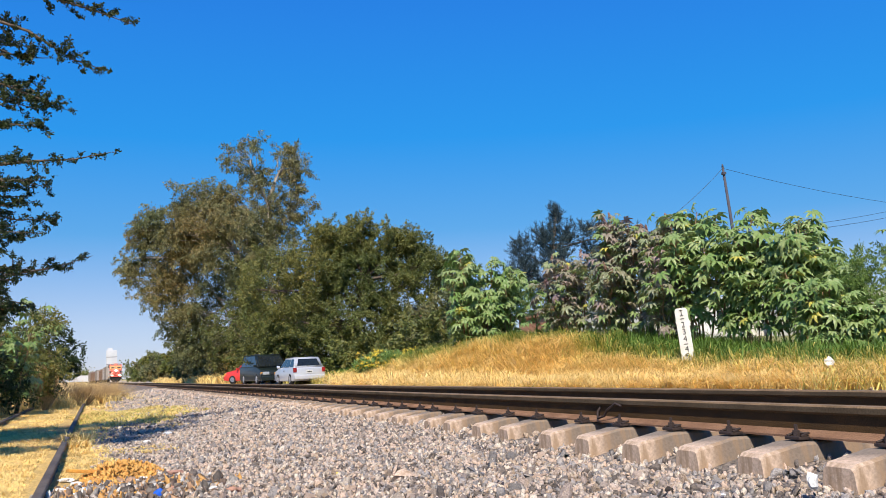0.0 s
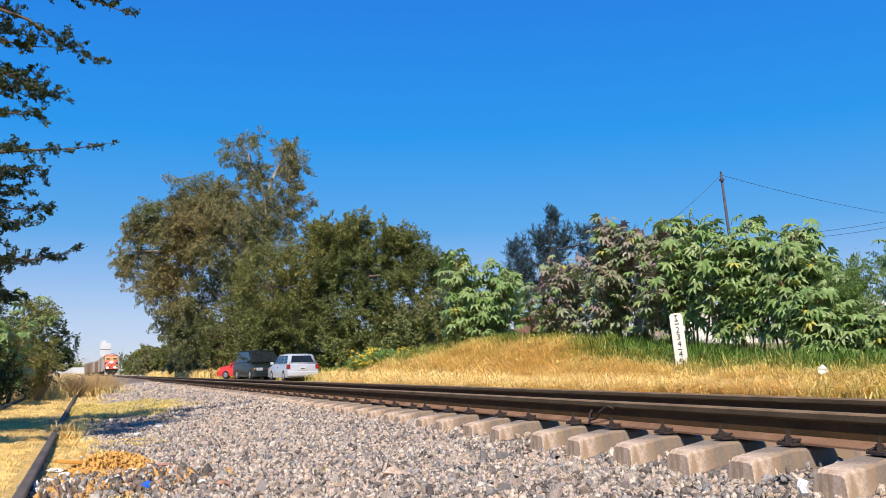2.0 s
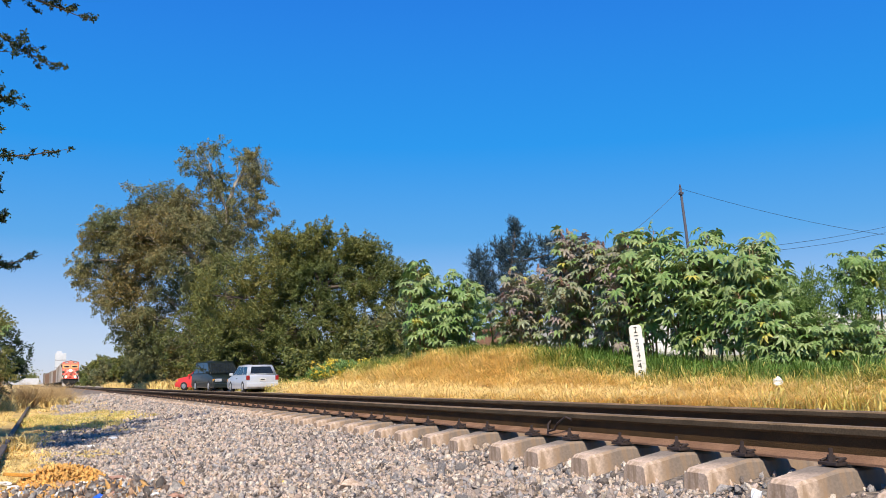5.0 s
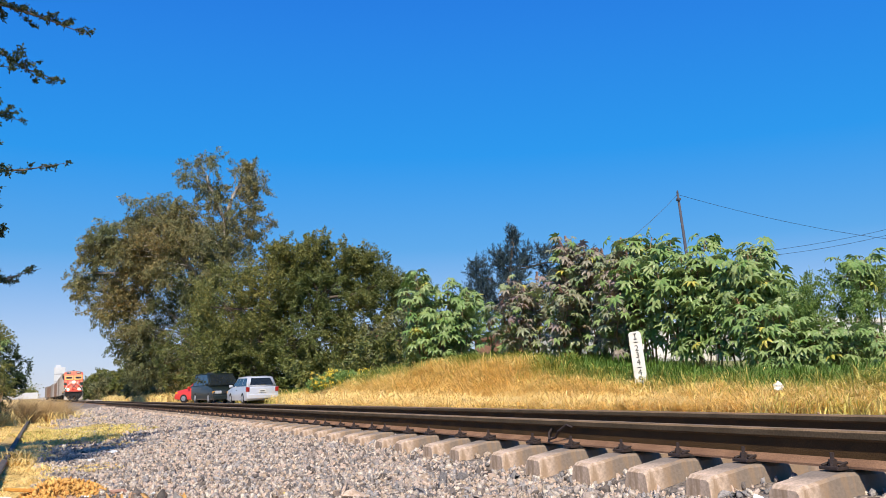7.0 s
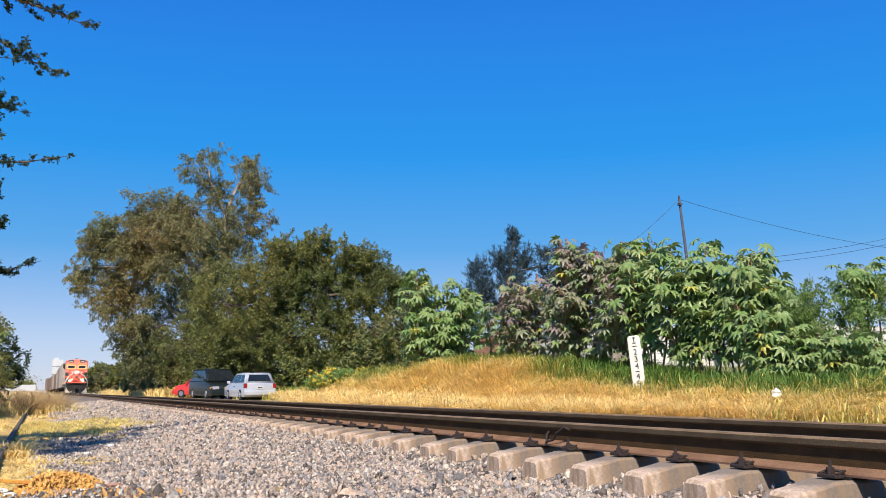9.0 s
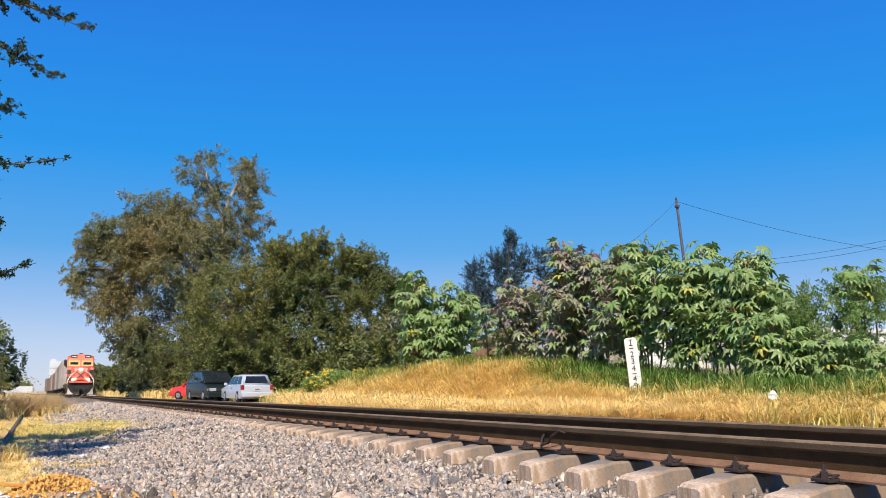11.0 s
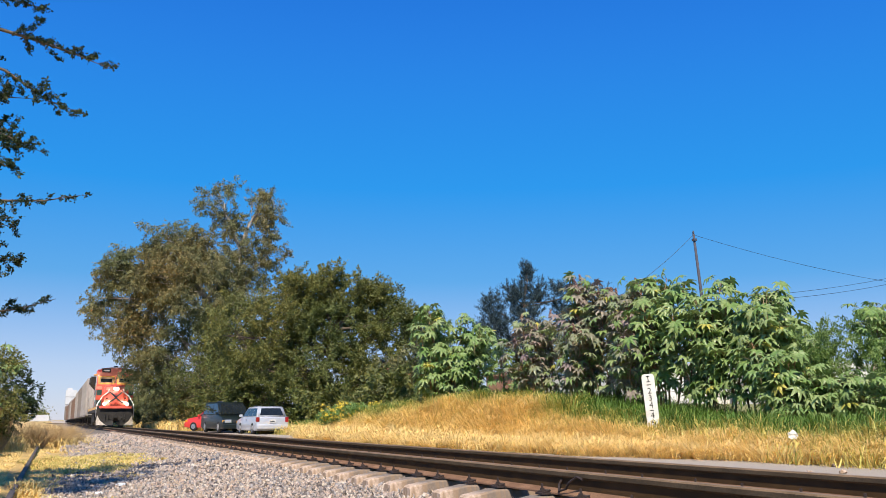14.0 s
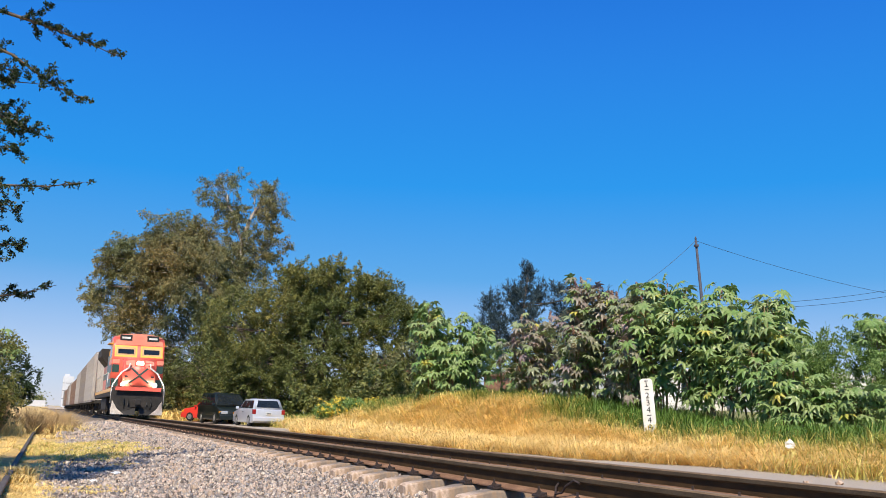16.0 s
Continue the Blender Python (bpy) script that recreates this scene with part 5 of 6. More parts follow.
def car(name, label, m, paint, L, W, belt, H, nose, glass, wheels, r=0.31, kind="wagon"):
    """A car that faces +y; nose: side outline (y, z) of the lower body, glass: four (y, z) corners of the greenhouse."""
    t = thing(name, label, "car", m, "parked cars")
    bm = bmesh.new()
    prism(bm, nose, -W / 2, W / 2)
    bmesh.ops.bevel(bm, geom=[e for e in bm.edges], offset=0.05, segments=3, affect="EDGES", profile=0.5)
    part("body", finish(bm, "body", paint, True), t)
    inset = 0.16

    def side(y, z):
        k = (z - belt) / (H - belt)
        return W / 2 - 0.05 - inset * k
    bm = bmesh.new()
    vs = {}
    for s in (-1, 1):
        for i, (y, z) in enumerate(glass):
            vs[s, i] = bm.verts.new((s * side(y, z), y, z))
    for s in (-1, 1):
        bm.faces.new([vs[s, i] for i in range(4)])
    for i in range(4):
        bm.faces.new([vs[-1, i], vs[-1, (i + 1) % 4], vs[1, (i + 1) % 4], vs[1, i]])
    bmesh.ops.bevel(bm, geom=bm.edges[:], offset=0.04, segments=2, affect="EDGES")
    part("cabin", finish(bm, "cabin", paint, True), t)
    (yr, zr), (yf, zf), (yft, zft), (yrt, zrt) = glass

    def pane(nm, quad, lab=""):
        a, b, c, d = [Vector(p) for p in quad]
        n = (b - a).cross(d - a).normalized()
        if n.dot((a + c) / 2 - Vector((0, (yr + yf) / 2, belt))) < 0:
            n = -n
        bm = bmesh.new()
        lo = [bm.verts.new(p - n * 0.02) for p in (a, b, c, d)]
        hi = [bm.verts.new(p + n * 0.006) for p in (a, b, c, d)]
        bm.faces.new(lo[::-1])
        bm.faces.new(hi)
        for i in range(4):
            bm.faces.new((lo[i], lo[(i + 1) % 4], hi[(i + 1) % 4], hi[i]))
        part(nm, finish(bm, nm, M_DARKGLASS), t, lab)
    z0, z1 = belt + 0.07, H - 0.09

    def on(y_at0, y_at1, u, s=1):
        k = (u - belt) / (H - belt)
        return y_at0 + (y_at1 - y_at0) * k
    hw0, hw1 = side(0, z0) - 0.1, side(0, z1) - 0.1
    hw2, zr0 = hw0 - 0.06, z0 + 0.05
    pane("rear_window", [(-hw2, on(yr, yrt, zr0), zr0), (hw2, on(yr, yrt, zr0), zr0), (hw1 - 0.06, on(yr, yrt, z1), z1), (0.06 - hw1, on(yr, yrt, z1), z1)], "dark tinted rear window")
    pane("windscreen", [(hw0, on(yf, yft, z0), z0), (-hw0, on(yf, yft, z0), z0), (-hw1, on(yf, yft, z1), z1), (hw1, on(yf, yft, z1), z1)], "dark windscreen")
    cuts = [0.03, 0.33, 0.64, 0.96]
    for s in (-1, 1):
        for u0, u1 in zip(cuts, cuts[1:]):
            q = []
            for u, z in ((u0 + 0.012, z0), (u1 - 0.012, z0), (u1 - 0.012, z1), (u0 + 0.012, z1)):
                ya, yb = on(yr, yrt, z) + 0.08, on(yf, yft, z) - 0.08
                q.append((s * side(0, z), ya + (yb - ya) * u, z))
            pane("side_window", q)
    y0, y1 = -L / 2, L / 2
    for s in (-1, 1):
        for y in wheels:
            wheel(t, s * (W / 2 - 0.09), y, r, s)
        if kind == "wagon":
            part("tail_lamp", boxes("tail_lamp", M_REDLENS, (s * W / 2 - (0.17 if s > 0 else 0.01), s * W / 2 + (0.01 if s > 0 else 0.17), y0 - 0.02, y0 + 0.12, 0.66, 0.9), bevel=0.02), t, "red tail lamp")
        else:
            part("tail_lamp", boxes("tail_lamp", M_REDLENS, (s * W / 2 - (0.14 if s > 0 else -0.01), s * W / 2 + (-0.01 if s > 0 else 0.14), y0 - 0.02, y0 + 0.1, 0.62, 0.8), bevel=0.02), t, "red tail lamp")
        part("headlight", boxes("headlight", M_CLEARLENS, (s * (W / 2 - 0.3) - 0.2, s * (W / 2 - 0.3) + 0.2, y1 - 0.14, y1 + 0.012, 0.58, 0.75), bevel=0.03), t, "clear headlight")
        part("indicator", boxes("indicator", M_AMBER, (s * (W / 2 - 0.045) - 0.05, s * (W / 2 - 0.045) + 0.05, y1 - 0.2, y1 - 0.02, 0.6, 0.72), bevel=0.01), t, "amber indicator")
        part("mirror", boxes("mirror", paint, (s * (W / 2 + 0.08) - 0.09, s * (W / 2 + 0.08) + 0.09, yf - 0.35, yf - 0.23, belt + 0.03, belt + 0.17), bevel=0.03), t)
        part("door_handle", boxes("door_handle", M_BUMPER, (s * (W / 2 + 0.012) - 0.02, s * (W / 2 + 0.012) + 0.02, -0.2, -0.02, belt - 0.14, belt - 0.1), bevel=0.008), t)
    part("rear_bumper", boxes("rear_bumper", paint if kind == "wagon" else M_BUMPER, (-W / 2 + 0.02, W / 2 - 0.02, y0 - 0.09, y0 + 0.15, 0.3, 0.52), bevel=0.04), t)
    part("front_bumper", boxes("front_bumper", paint, (-W / 2 + 0.02, W / 2 - 0.02, y1 - 0.15, y1 + 0.07, 0.24, 0.5), bevel=0.04), t)
    part("grille", boxes("grille", M_BLACK, (-0.38, 0.38, y1 - 0.05, y1 + 0.02, 0.58, 0.72), bevel=0.01), t, "black grille")
    part("rear_plate", boxes("rear_plate", M_PLATE, (-0.17, 0.17, y0 - 0.035, y0 + 0.02, 0.62, 0.76)), t, "pale number plate with plain bars")
    part("front_plate", boxes("front_plate", M_PLATE, (-0.17, 0.17, y1 + 0.05, y1 + 0.085, 0.34, 0.46)), t, "pale number plate with plain bars")
    part("plate_bar", boxes("plate_bar", M_BLACK, (-0.12, 0.12, y0 - 0.04, y0 - 0.034, 0.665, 0.715)), t)
    for x in (-0.42, 0.42):
        part("roof_rail", boxes("roof_rail", M_BUMPER, (x - 0.02, x + 0.02, yrt + 0.3, yft - 0.3, H - 0.01, H + 0.05), bevel=0.01), t)
    return t


def build_cars():
    car("station_wagon", "silver station wagon with roof rails parked on the dirt road", pose(10.72, 49.6, -0.40, 0, 0, 2.5), M_SILVER, 4.35, 1.70, 0.88, 1.45,
        [(-2.17, 0.3), (-2.17, 0.9), (-2.1, 0.93), (1.0, 0.93), (1.95, 0.76), (2.17, 0.62), (2.17, 0.3), (1.9, 0.2), (-1.9, 0.2)], [(-2.12, 0.88), (1.15, 0.88), (0.35, 1.45), (-1.75, 1.45)], (-1.35, 1.3))
    car("minivan", "dark green minivan parked on the dirt road under the trees", pose(10.1, 56.3, -0.38, 0, 0, 186), M_GREENBLACK, 4.9, 1.96, 1.02, 1.80,
        [(-2.45, 0.32), (-2.45, 1.0), (-2.38, 1.08), (1.2, 1.08), (2.2, 0.88), (2.45, 0.68), (2.45, 0.3), (2.2, 0.22), (-2.2, 0.22)], [(-2.4, 1.02), (1.65, 1.02), (0.55, 1.80), (-2.15, 1.80)], (-1.5, 1.45), 0.33, "van")
    car("hatchback", "small bright red hatchback parked behind the van", pose(10.5, 63.0, -0.36, 0, 0, 44), M_REDCAR, 3.8, 1.62, 0.9, 1.52,
        [(-1.9, 0.3), (-1.9, 0.88), (-1.8, 0.95), (0.8, 0.95), (1.7, 0.80), (1.9, 0.62), (1.9, 0.3), (1.7, 0.2), (-1.7, 0.2)], [(-1.85, 0.9), (1.0, 0.9), (0.25, 1.52), (-1.3, 1.52)], (-1.2, 1.2), 0.29, "hatch")


# ---- train ----
M_PALEPINK = mat("pale_pink_paint", (0.78, 0.29, 0.19), (0.74, 0.23, 0.15), 0.5, scale=1.5, fine=30, bump=0.05, vary=0.08)
M_LOCOTAN = mat("tan_window_surround", (0.55, 0.33, 0.14), (0.45, 0.26, 0.11), 0.6, scale=1.5, fine=30, bump=0.05, vary=0.1)
M_LOCORED = mat("locomotive_red", (0.78, 0.13, 0.085), (0.70, 0.11, 0.07), 0.4, scale=1.2, fine=30, bump=0.05, vary=0.08, coat=0.3)
M_LOCOYEL = mat("locomotive_orange_yellow", (0.85, 0.42, 0.04), (0.78, 0.36, 0.04), 0.45, scale=1.2, fine=30, bump=0.05, vary=0.08, coat=0.2)
M_LOCOGREEN = mat("locomotive_dark_green", (0.02, 0.06, 0.045), None, 0.45, scale=1.2, fine=30, bump=0.05, coat=0.2)
M_LOCOGREY = mat("locomotive_grime_grey", (0.11, 0.10, 0.09), (0.07, 0.065, 0.06), 0.7, scale=1.0, fine=20, bump=0.1)
M_UNDER = mat("black_underframe", (0.014, 0.013, 0.012), (0.03, 0.025, 0.022), 0.8, scale=2, fine=30, bump=0.3)
M_RAILWHITE = mat("white_handrail", (0.78, 0.76, 0.72), None, 0.5, scale=5, fine=60, bump=0)
M_PLOW = mat("pale_plow_steel", (0.66, 0.60, 0.52), (0.48, 0.41, 0.34), 0.6, 0.2, scale=4, fine=40, bump=0.1)
M_LAMP = mat("lit_headlight", (1.0, 0.93, 0.8), None, 0.3, bump=0, emit=40.0)
M_WHEELSTEEL = mat("wheel_steel", (0.16, 0.13, 0.11), None, 0.5, 0.7, scale=5, fine=50, bump=0.1)
M_CARGREY = mat("grey_rolling_stock_steel", (0.27, 0.23, 0.20), (0.17, 0.14, 0.12), 0.7, 0.0, scale=0.5, fine=9, bump=0.1, vary=0.2, stretch=(1, 1, 0.25))
M_CARPALE = mat("pale_rolling_stock_paint", (0.44, 0.41, 0.38), (0.27, 0.23, 0.20), 0.7, 0.0, scale=0.5, fine=9, bump=0.1, vary=0.15, stretch=(1, 1, 0.25))
M_CARSHADE = mat("dark_inner_panel", (0.12, 0.10, 0.085), (0.08, 0.065, 0.055), 0.8, scale=0.6, fine=9, bump=0.1)
M_CARRUST = mat("rust_brown_rolling_stock", (0.22, 0.13, 0.085), (0.16, 0.095, 0.065), 0.75, scale=0.5, fine=9, bump=0.1, vary=0.25, stretch=(1, 1, 0.25))
WHEELS = []


def bogie(parent, y, axles, r, turning):
    """Side frames and wheelsets under a vehicle."""
    half = (axles - 1) * 0.95
    for s in (-1, 1):
        bm = bmesh.new()
        prism(bm, [(y - half - 0.5, 0.75), (y - half - 0.35, 0.42), (y - 0.5, 0.30), (y + 0.5, 0.30), (y + half + 0.35, 0.42), (y + half + 0.5, 0.75), (y + half, 0.88), (y - half, 0.88)], s * 1.02 - 0.07, s * 1.02 + 0.07)
        for k in range(axles):
            yy = y - half + k * 1.9
            cyl(bm, (s * 1.0, yy, r), (s * 1.2, yy, r), 0.16, seg=10)
        for k in range(axles - 1):
            for e in (-0.16, 0.16):
                cyl(bm, (s * 1.1, y - half + 0.95 + k * 1.9 + e, 0.42), (s * 1.1, y - half + 0.95 + k * 1.9 + e, 0.8), 0.09, seg=8)
        part("bogie_frame", finish(bm, "bogie_frame", M_UNDER), parent)
    for k in range(axles):
        bm = bmesh.new()
        cyl(bm, (-0.9, 0, 0), (0.9, 0, 0), 0.08, seg=10)
        for s in (-1, 1):
            cyl(bm, (s * 0.69, 0, 0), (s * 0.83, 0, 0), r, seg=24)
            cyl(bm, (s * 0.665, 0, 0), (s * 0.69, 0, 0), r + 0.028, seg=24)
        w = part("wheelset", finish(bm, "wheelset", M_WHEELSTEEL), parent, "worn steel wheelset", pose(0, y - half + k * 1.9, r))
        if turning:
            WHEELS.append((w, y - half + k * 1.9, r))


def build_locomotive():
    t = thing("locomotive", "red and dark green diesel locomotive with yellow cab, headlights lit", "locomotive", pose(MID, 243, 0))
    t.scale = (0.94, 1, 1)
    L = 22.0
    part("frame", boxes("frame", M_UNDER, (-1.5, 1.5, 0.9, L - 0.9, 1.15, 1.62), bevel=0.03), t)
    part("fuel_tank", boxes("fuel_tank", M_UNDER, (-1.35, 1.35, 8.2, 13.8, 0.35, 1.15), bevel=0.12), t)
    bogie(t, 4.1, 3, 0.53, True)
    bogie(t, L - 4.1, 3, 0.53, True)
    # pilot, plow and coupler
    part("pilot", boxes("pilot", M_UNDER, (-1.5, 1.5, 0.62, 0.8, 0.55, 1.62), bevel=0.02), t)
    for s in (-1, 1):
        bm = bmesh.new()
        vs = [bm.verts.new(p) for p in ((0.12 * s, 0.1, 0.14), (1.45 * s, 0.62, 0.14), (1.48 * s, 0.66, 0.95), (1.0 * s, 0.5, 0.62), (0.12 * s, 0.3, 0.5), (0.12 * s, 0.2, 0.14), (1.45 * s, 0.7, 0.14), (1.48 * s, 0.72, 0.95), (1.0 * s, 0.58, 0.62), (0.12 * s, 0.38, 0.5))]
        bm.faces.new(vs[:5])
        bm.faces.new(vs[5:][::-1])
        for i in range(5):
            bm.faces.new((vs[i], vs[(i + 1) % 5], vs[5 + (i + 1) % 5], vs[5 + i]))
        part("plow_blade", finish(bm, "plow_blade", M_UNDER), t, "black plow blade")
        bm = bmesh.new()
        prism(bm, [(s * 0.72, 0.15), (s * 1.47, 0.15), (s * 1.5, 0.98), (s * 1.4, 0.9), (s * 1.12, 0.46)], 0.30, 0.34, "y")
        for v in bm.verts:
            v.co.y += abs(v.co.x) * 0.38 - 0.24 + (v.co.z - 0.15) * 0.03
        part("plow_tip", finish(bm, "plow_tip", M_PLOW), t, "worn pale plow wing")
        part("ditch_light", made(lambda bm: cyl(bm, (s * 0.92, 0.38, 1.80), (s * 0.92, 0.62, 1.80), 0.105, seg=16), "ditch_light", M_LAMP), t, "lit ditch light")
        part("air_hose", made(lambda bm: tube(bm, [(s * 0.5, 0.6, 0.95), (s * 0.52, 0.4, 0.75), (s * 0.48, 0.42, 0.45), (s * 0.4, 0.55, 0.35)], [0.035] * 4, 6), "air_hose", M_BLACK, True), t)
        part("air_hose", made(lambda bm: tube(bm, [(s * 0.75, 0.6, 1.0), (s * 0.78, 0.4, 0.8), (s * 0.74, 0.42, 0.5), (s * 0.66, 0.55, 0.4)], [0.035] * 4, 6), "air_hose", M_BLACK, True), t)
        for z in (0.4, 0.72, 1.04, 1.36):
            part("step", boxes("step", M_PLOW, (s * 1.28 - 0.2, s * 1.28 + 0.2, 0.82, 1.1, z, z + 0.03)), t)
        part("handrail", made(lambda bm: tube(bm, [(s * 1.5, 0.7, 0.75), (s * 1.5, 0.66, 1.45), (s * 1.46, 0.66, 1.8), (s * 1.05, 0.6, 2.45), (s * 0.62, 0.58, 2.75), (s * 0.58, 0.58, 3.0)], [0.045] * 6, 6), "handrail", M_RAILWHITE, True), t, "white bent handrail")
        part("side_handrail", made(lambda bm: tube(bm, [(s * 1.5, 5.6, 1.62), (s * 1.5, 5.65, 2.6), (s * 1.5, L - 1.2, 2.6), (s * 1.5, L - 1.15, 1.62)], [0.022] * 4, 5), "side_handrail", M_RAILWHITE, True), t)
        part("walkway_skirt", boxes("walkway_skirt", M_LOCOYEL, (s * 1.505 - 0.006, s * 1.505 + 0.006, 1.0, L - 1.0, 1.4, 1.6)), t, "orange walkway edge stripe")
    part("coupler", made(lambda bm: (box(bm, -0.13, 0.13, 0.0, 0.7, 0.72, 0.98, 0.03), box(bm, -0.2, 0.16, -0.22, 0.05, 0.68, 1.02, 0.05)), "coupler", M_UNDER), t, "black knuckle coupler")
    part("anticlimber", boxes("anticlimber", M_UNDER, (-1.2, 1.2, 0.42, 0.64, 1.5, 1.62), bevel=0.02), t)
    # nose
    bm = bmesh.new()
    prism(bm, [(0.66, 1.62), (0.62, 2.3), (0.74, 2.95), (1.0, 3.22), (2.5, 3.34), (2.5, 1.62)], -0.93, 0.93)
    bmesh.ops.bevel(bm, geom=bm.edges[:], offset=0.09, segments=3, affect="EDGES")
    nose = part("nose", finish(bm, "nose", M_LOCORED, True), t, "red nose with dark chevrons")

    def slanted(name, pts, material, y_in=0.0, parent=None):
        """A thin plate on the sloped nose front; pts are (x, z)."""
        bm = bmesh.new()

        def front(z):
            return float(np.interp(z, [1.62, 2.3, 2.95, 3.22], [0.66, 0.62, 0.74, 1.0])) - 0.012 + y_in
        a = [bm.verts.new((x, front(z), z)) for x, z in pts]
        b = [bm.verts.new((x, front(z) + 0.03, z)) for x, z in pts]
        bm.faces.new(a)
        bm.faces.new(b[::-1])
        for i in range(len(pts)):
            bm.faces.new((a[i], a[(i + 1) % len(pts)], b[(i + 1) % len(pts)], b[i]))
        part(name, finish(bm, name, material), parent or nose)
    for s in (-1, 1):
        slanted("cross_bar", [(s * 0.54, 2.86), (s * 0.62, 2.80), (s * 0.06, 2.31), (0, 2.31), (0, 2.40)], M_LOCOGREEN, -0.004)
        slanted("cross_bar", [(s * 0.54, 1.86), (s * 0.62, 1.91), (s * 0.08, 2.3), (0, 2.3), (0, 2.23)], M_LOCOGREEN, -0.004)
        slanted("nose_step", [(s * 0.66, 2.3), (s * 0.84, 2.3), (s * 0.84, 2.2), (s * 0.66, 2.2)], M_UNDER)
    slanted("nose_door_seam", [(-0.5, 1.72), (0.5, 1.72), (0.5, 1.755), (-0.5, 1.755)], M_UNDER)
    slanted("nose_brow", [(-0.82, 2.90), (0.82, 2.90), (0.80, 3.12), (0.5, 3.19), (-0.5, 3.19), (-0.80, 3.12)], M_PALEPINK, -0.006)
    for s in (-1, 1):
        slanted("nose_flash", [(s * 0.84, 2.52), (s * 0.84, 2.66), (s * 0.42, 2.9), (s * 0.2, 2.9)], M_PALEPINK, -0.005)
    part("anticlimber_face", boxes("anticlimber_face", M_LOCORED, (-1.3, 1.3, 0.40, 0.418, 1.46, 1.66)), t, "red anticlimber face")
    part("headlight_housing", boxes("headlight_housing", M_LOCORED, (-0.3, 0.3, 0.68, 0.95, 2.86, 3.16), bevel=0.04), t)
    for s in (-1, 1):
        part("headlight", made(lambda bm: cyl(bm, (s * 0.1, 0.645, 3.01), (s * 0.1, 0.7, 3.01), 0.098, seg=16), "headlight", M_LAMP), t, "lit headlight")
    # cab, with banded flanks beside the nose
    bm = bmesh.new()
    prism(bm, [(2.1, 1.62), (2.1, 3.3), (2.48, 4.12), (2.62, 4.5), (3.0, 4.66), (5.0, 4.66), (5.0, 1.62)], -1.52, 1.52)
    bmesh.ops.bevel(bm, geom=bm.edges[:], offset=0.07, segments=2, affect="EDGES")
    cab = part("cab", finish(bm, "cab", M_LOCORED, True), t, "red cab with yellow window surrounds")
    for s in (-1, 1):
        for z0, z1, m in ((1.70, 2.16, M_LOCOGREEN), (2.52, 2.96, M_LOCOGREEN), (3.02, 3.26, M_PALEPINK)):
            part("band", boxes("band", m, (s * 1.3 - 0.2, s * 1.3 + 0.2, 2.085, 2.12, z0, z1)), cab, "painted band")
            part("side_band", boxes("side_band", m, (s * 1.523 - 0.006, s * 1.523 + 0.006, 2.2, 4.95, z0, z1)), cab, "painted band")
        # slanted windscreen panes with orange surrounds
        for nm, x0, x1, u0, u1, m, lift in (("window_surround", 0.1, 1.42, 0.14, 0.96, M_LOCOYEL, 0.012), ("window_frame", 0.20, 1.32, 0.26, 0.84, M_LOCOTAN, 0.016), ("windscreen", 0.30, 1.22, 0.36, 0.70, M_DARKGLASS, 0.02)):
            bm = bmesh.new()
            a, b = Vector((0, 2.1, 3.3)), Vector((0, 2.48, 4.12))
            n = Vector((0, -(b - a).z, (b - a).y)).normalized()
            q = []
            for x, u in ((x0, u0), (x1, u0), (x1, u1), (x0, u1)):
                q.append(a.lerp(b, u) + Vector((s * x, 0, 0)))
            hi = [bm.verts.new(p + n * lift) for p in q]
            lo = [bm.verts.new(p - n * 0.02) for p in q]
            bm.faces.new(hi)
            bm.faces.new(lo[::-1])
            for i in range(4):
                bm.faces.new((hi[i], hi[(i + 1) % 4], lo[(i + 1) % 4], lo[i]))
            part(nm, finish(bm, nm, m), cab)
        part("side_window", boxes("side_window", M_DARKGLASS, (s * 1.526 - 0.006, s * 1.526 + 0.006, 3.2, 4.6, 3.4, 4.1)), cab)
        part("side_surround", boxes("side_surround", M_LOCOYEL, (s * 1.521 - 0.006, s * 1.521 + 0.006, 2.5, 4.95, 3.22, 4.35)), cab)
        nb = part("number_board", boxes("number_board", M_BLACK, (s * 0.80 - 0.36, s * 0.80 + 0.36, 2.44, 2.75, 4.38, 4.72), bevel=0.03), cab, "number board with plain bars")
        part("bar", boxes("bar", M_PLATE, (s * 0.80 - 0.25, s * 0.80 + 0.25, 2.43, 2.439, 4.49, 4.60)), nb)
        part("sunshade", boxes("sunshade", M_LOCOYEL, (s * 1.64 - 0.12, s * 1.64 + 0.12, 3.1, 4.7, 4.2, 4.25)), cab)
    # roof and brow: faded red, with sun glare put into the pale pink
    part("cab_roof", made(lambda bm: prism(bm, [(-1.45, 4.6), (-1.1, 4.74), (-0.5, 4.82), (0.5, 4.82), (1.1, 4.74), (1.45, 4.6)], 2.72, 5.05, "y"), "cab_roof", M_PALEPINK), t, "pinkish cab roof, faded red with sun glare coloured in")
    part("brow", made(lambda bm: prism(bm, [(-1.44, 4.14), (1.44, 4.14), (1.36, 4.40), (0.4, 4.62), (-0.4, 4.62), (-1.36, 4.40)], 2.46, 2.52, "y"), "brow", M_PALEPINK), t, "pinkish brow over the cab windows, faded red with glare coloured in")
    part("horn", made(lambda bm: [cyl(bm, (x, 3.6, 4.9), (x, 3.2, 4.92), 0.03, 0.07, 8) for x in (-0.12, 0, 0.12)], "horn", M_UNDER), t)
    # long hood
    part("hood", made(lambda bm: box(bm, -1.0, 1.0, 5.0, L - 1.1, 1.62, 4.35, 0.08), "hood", M_LOCORED), t, "red engine hood")
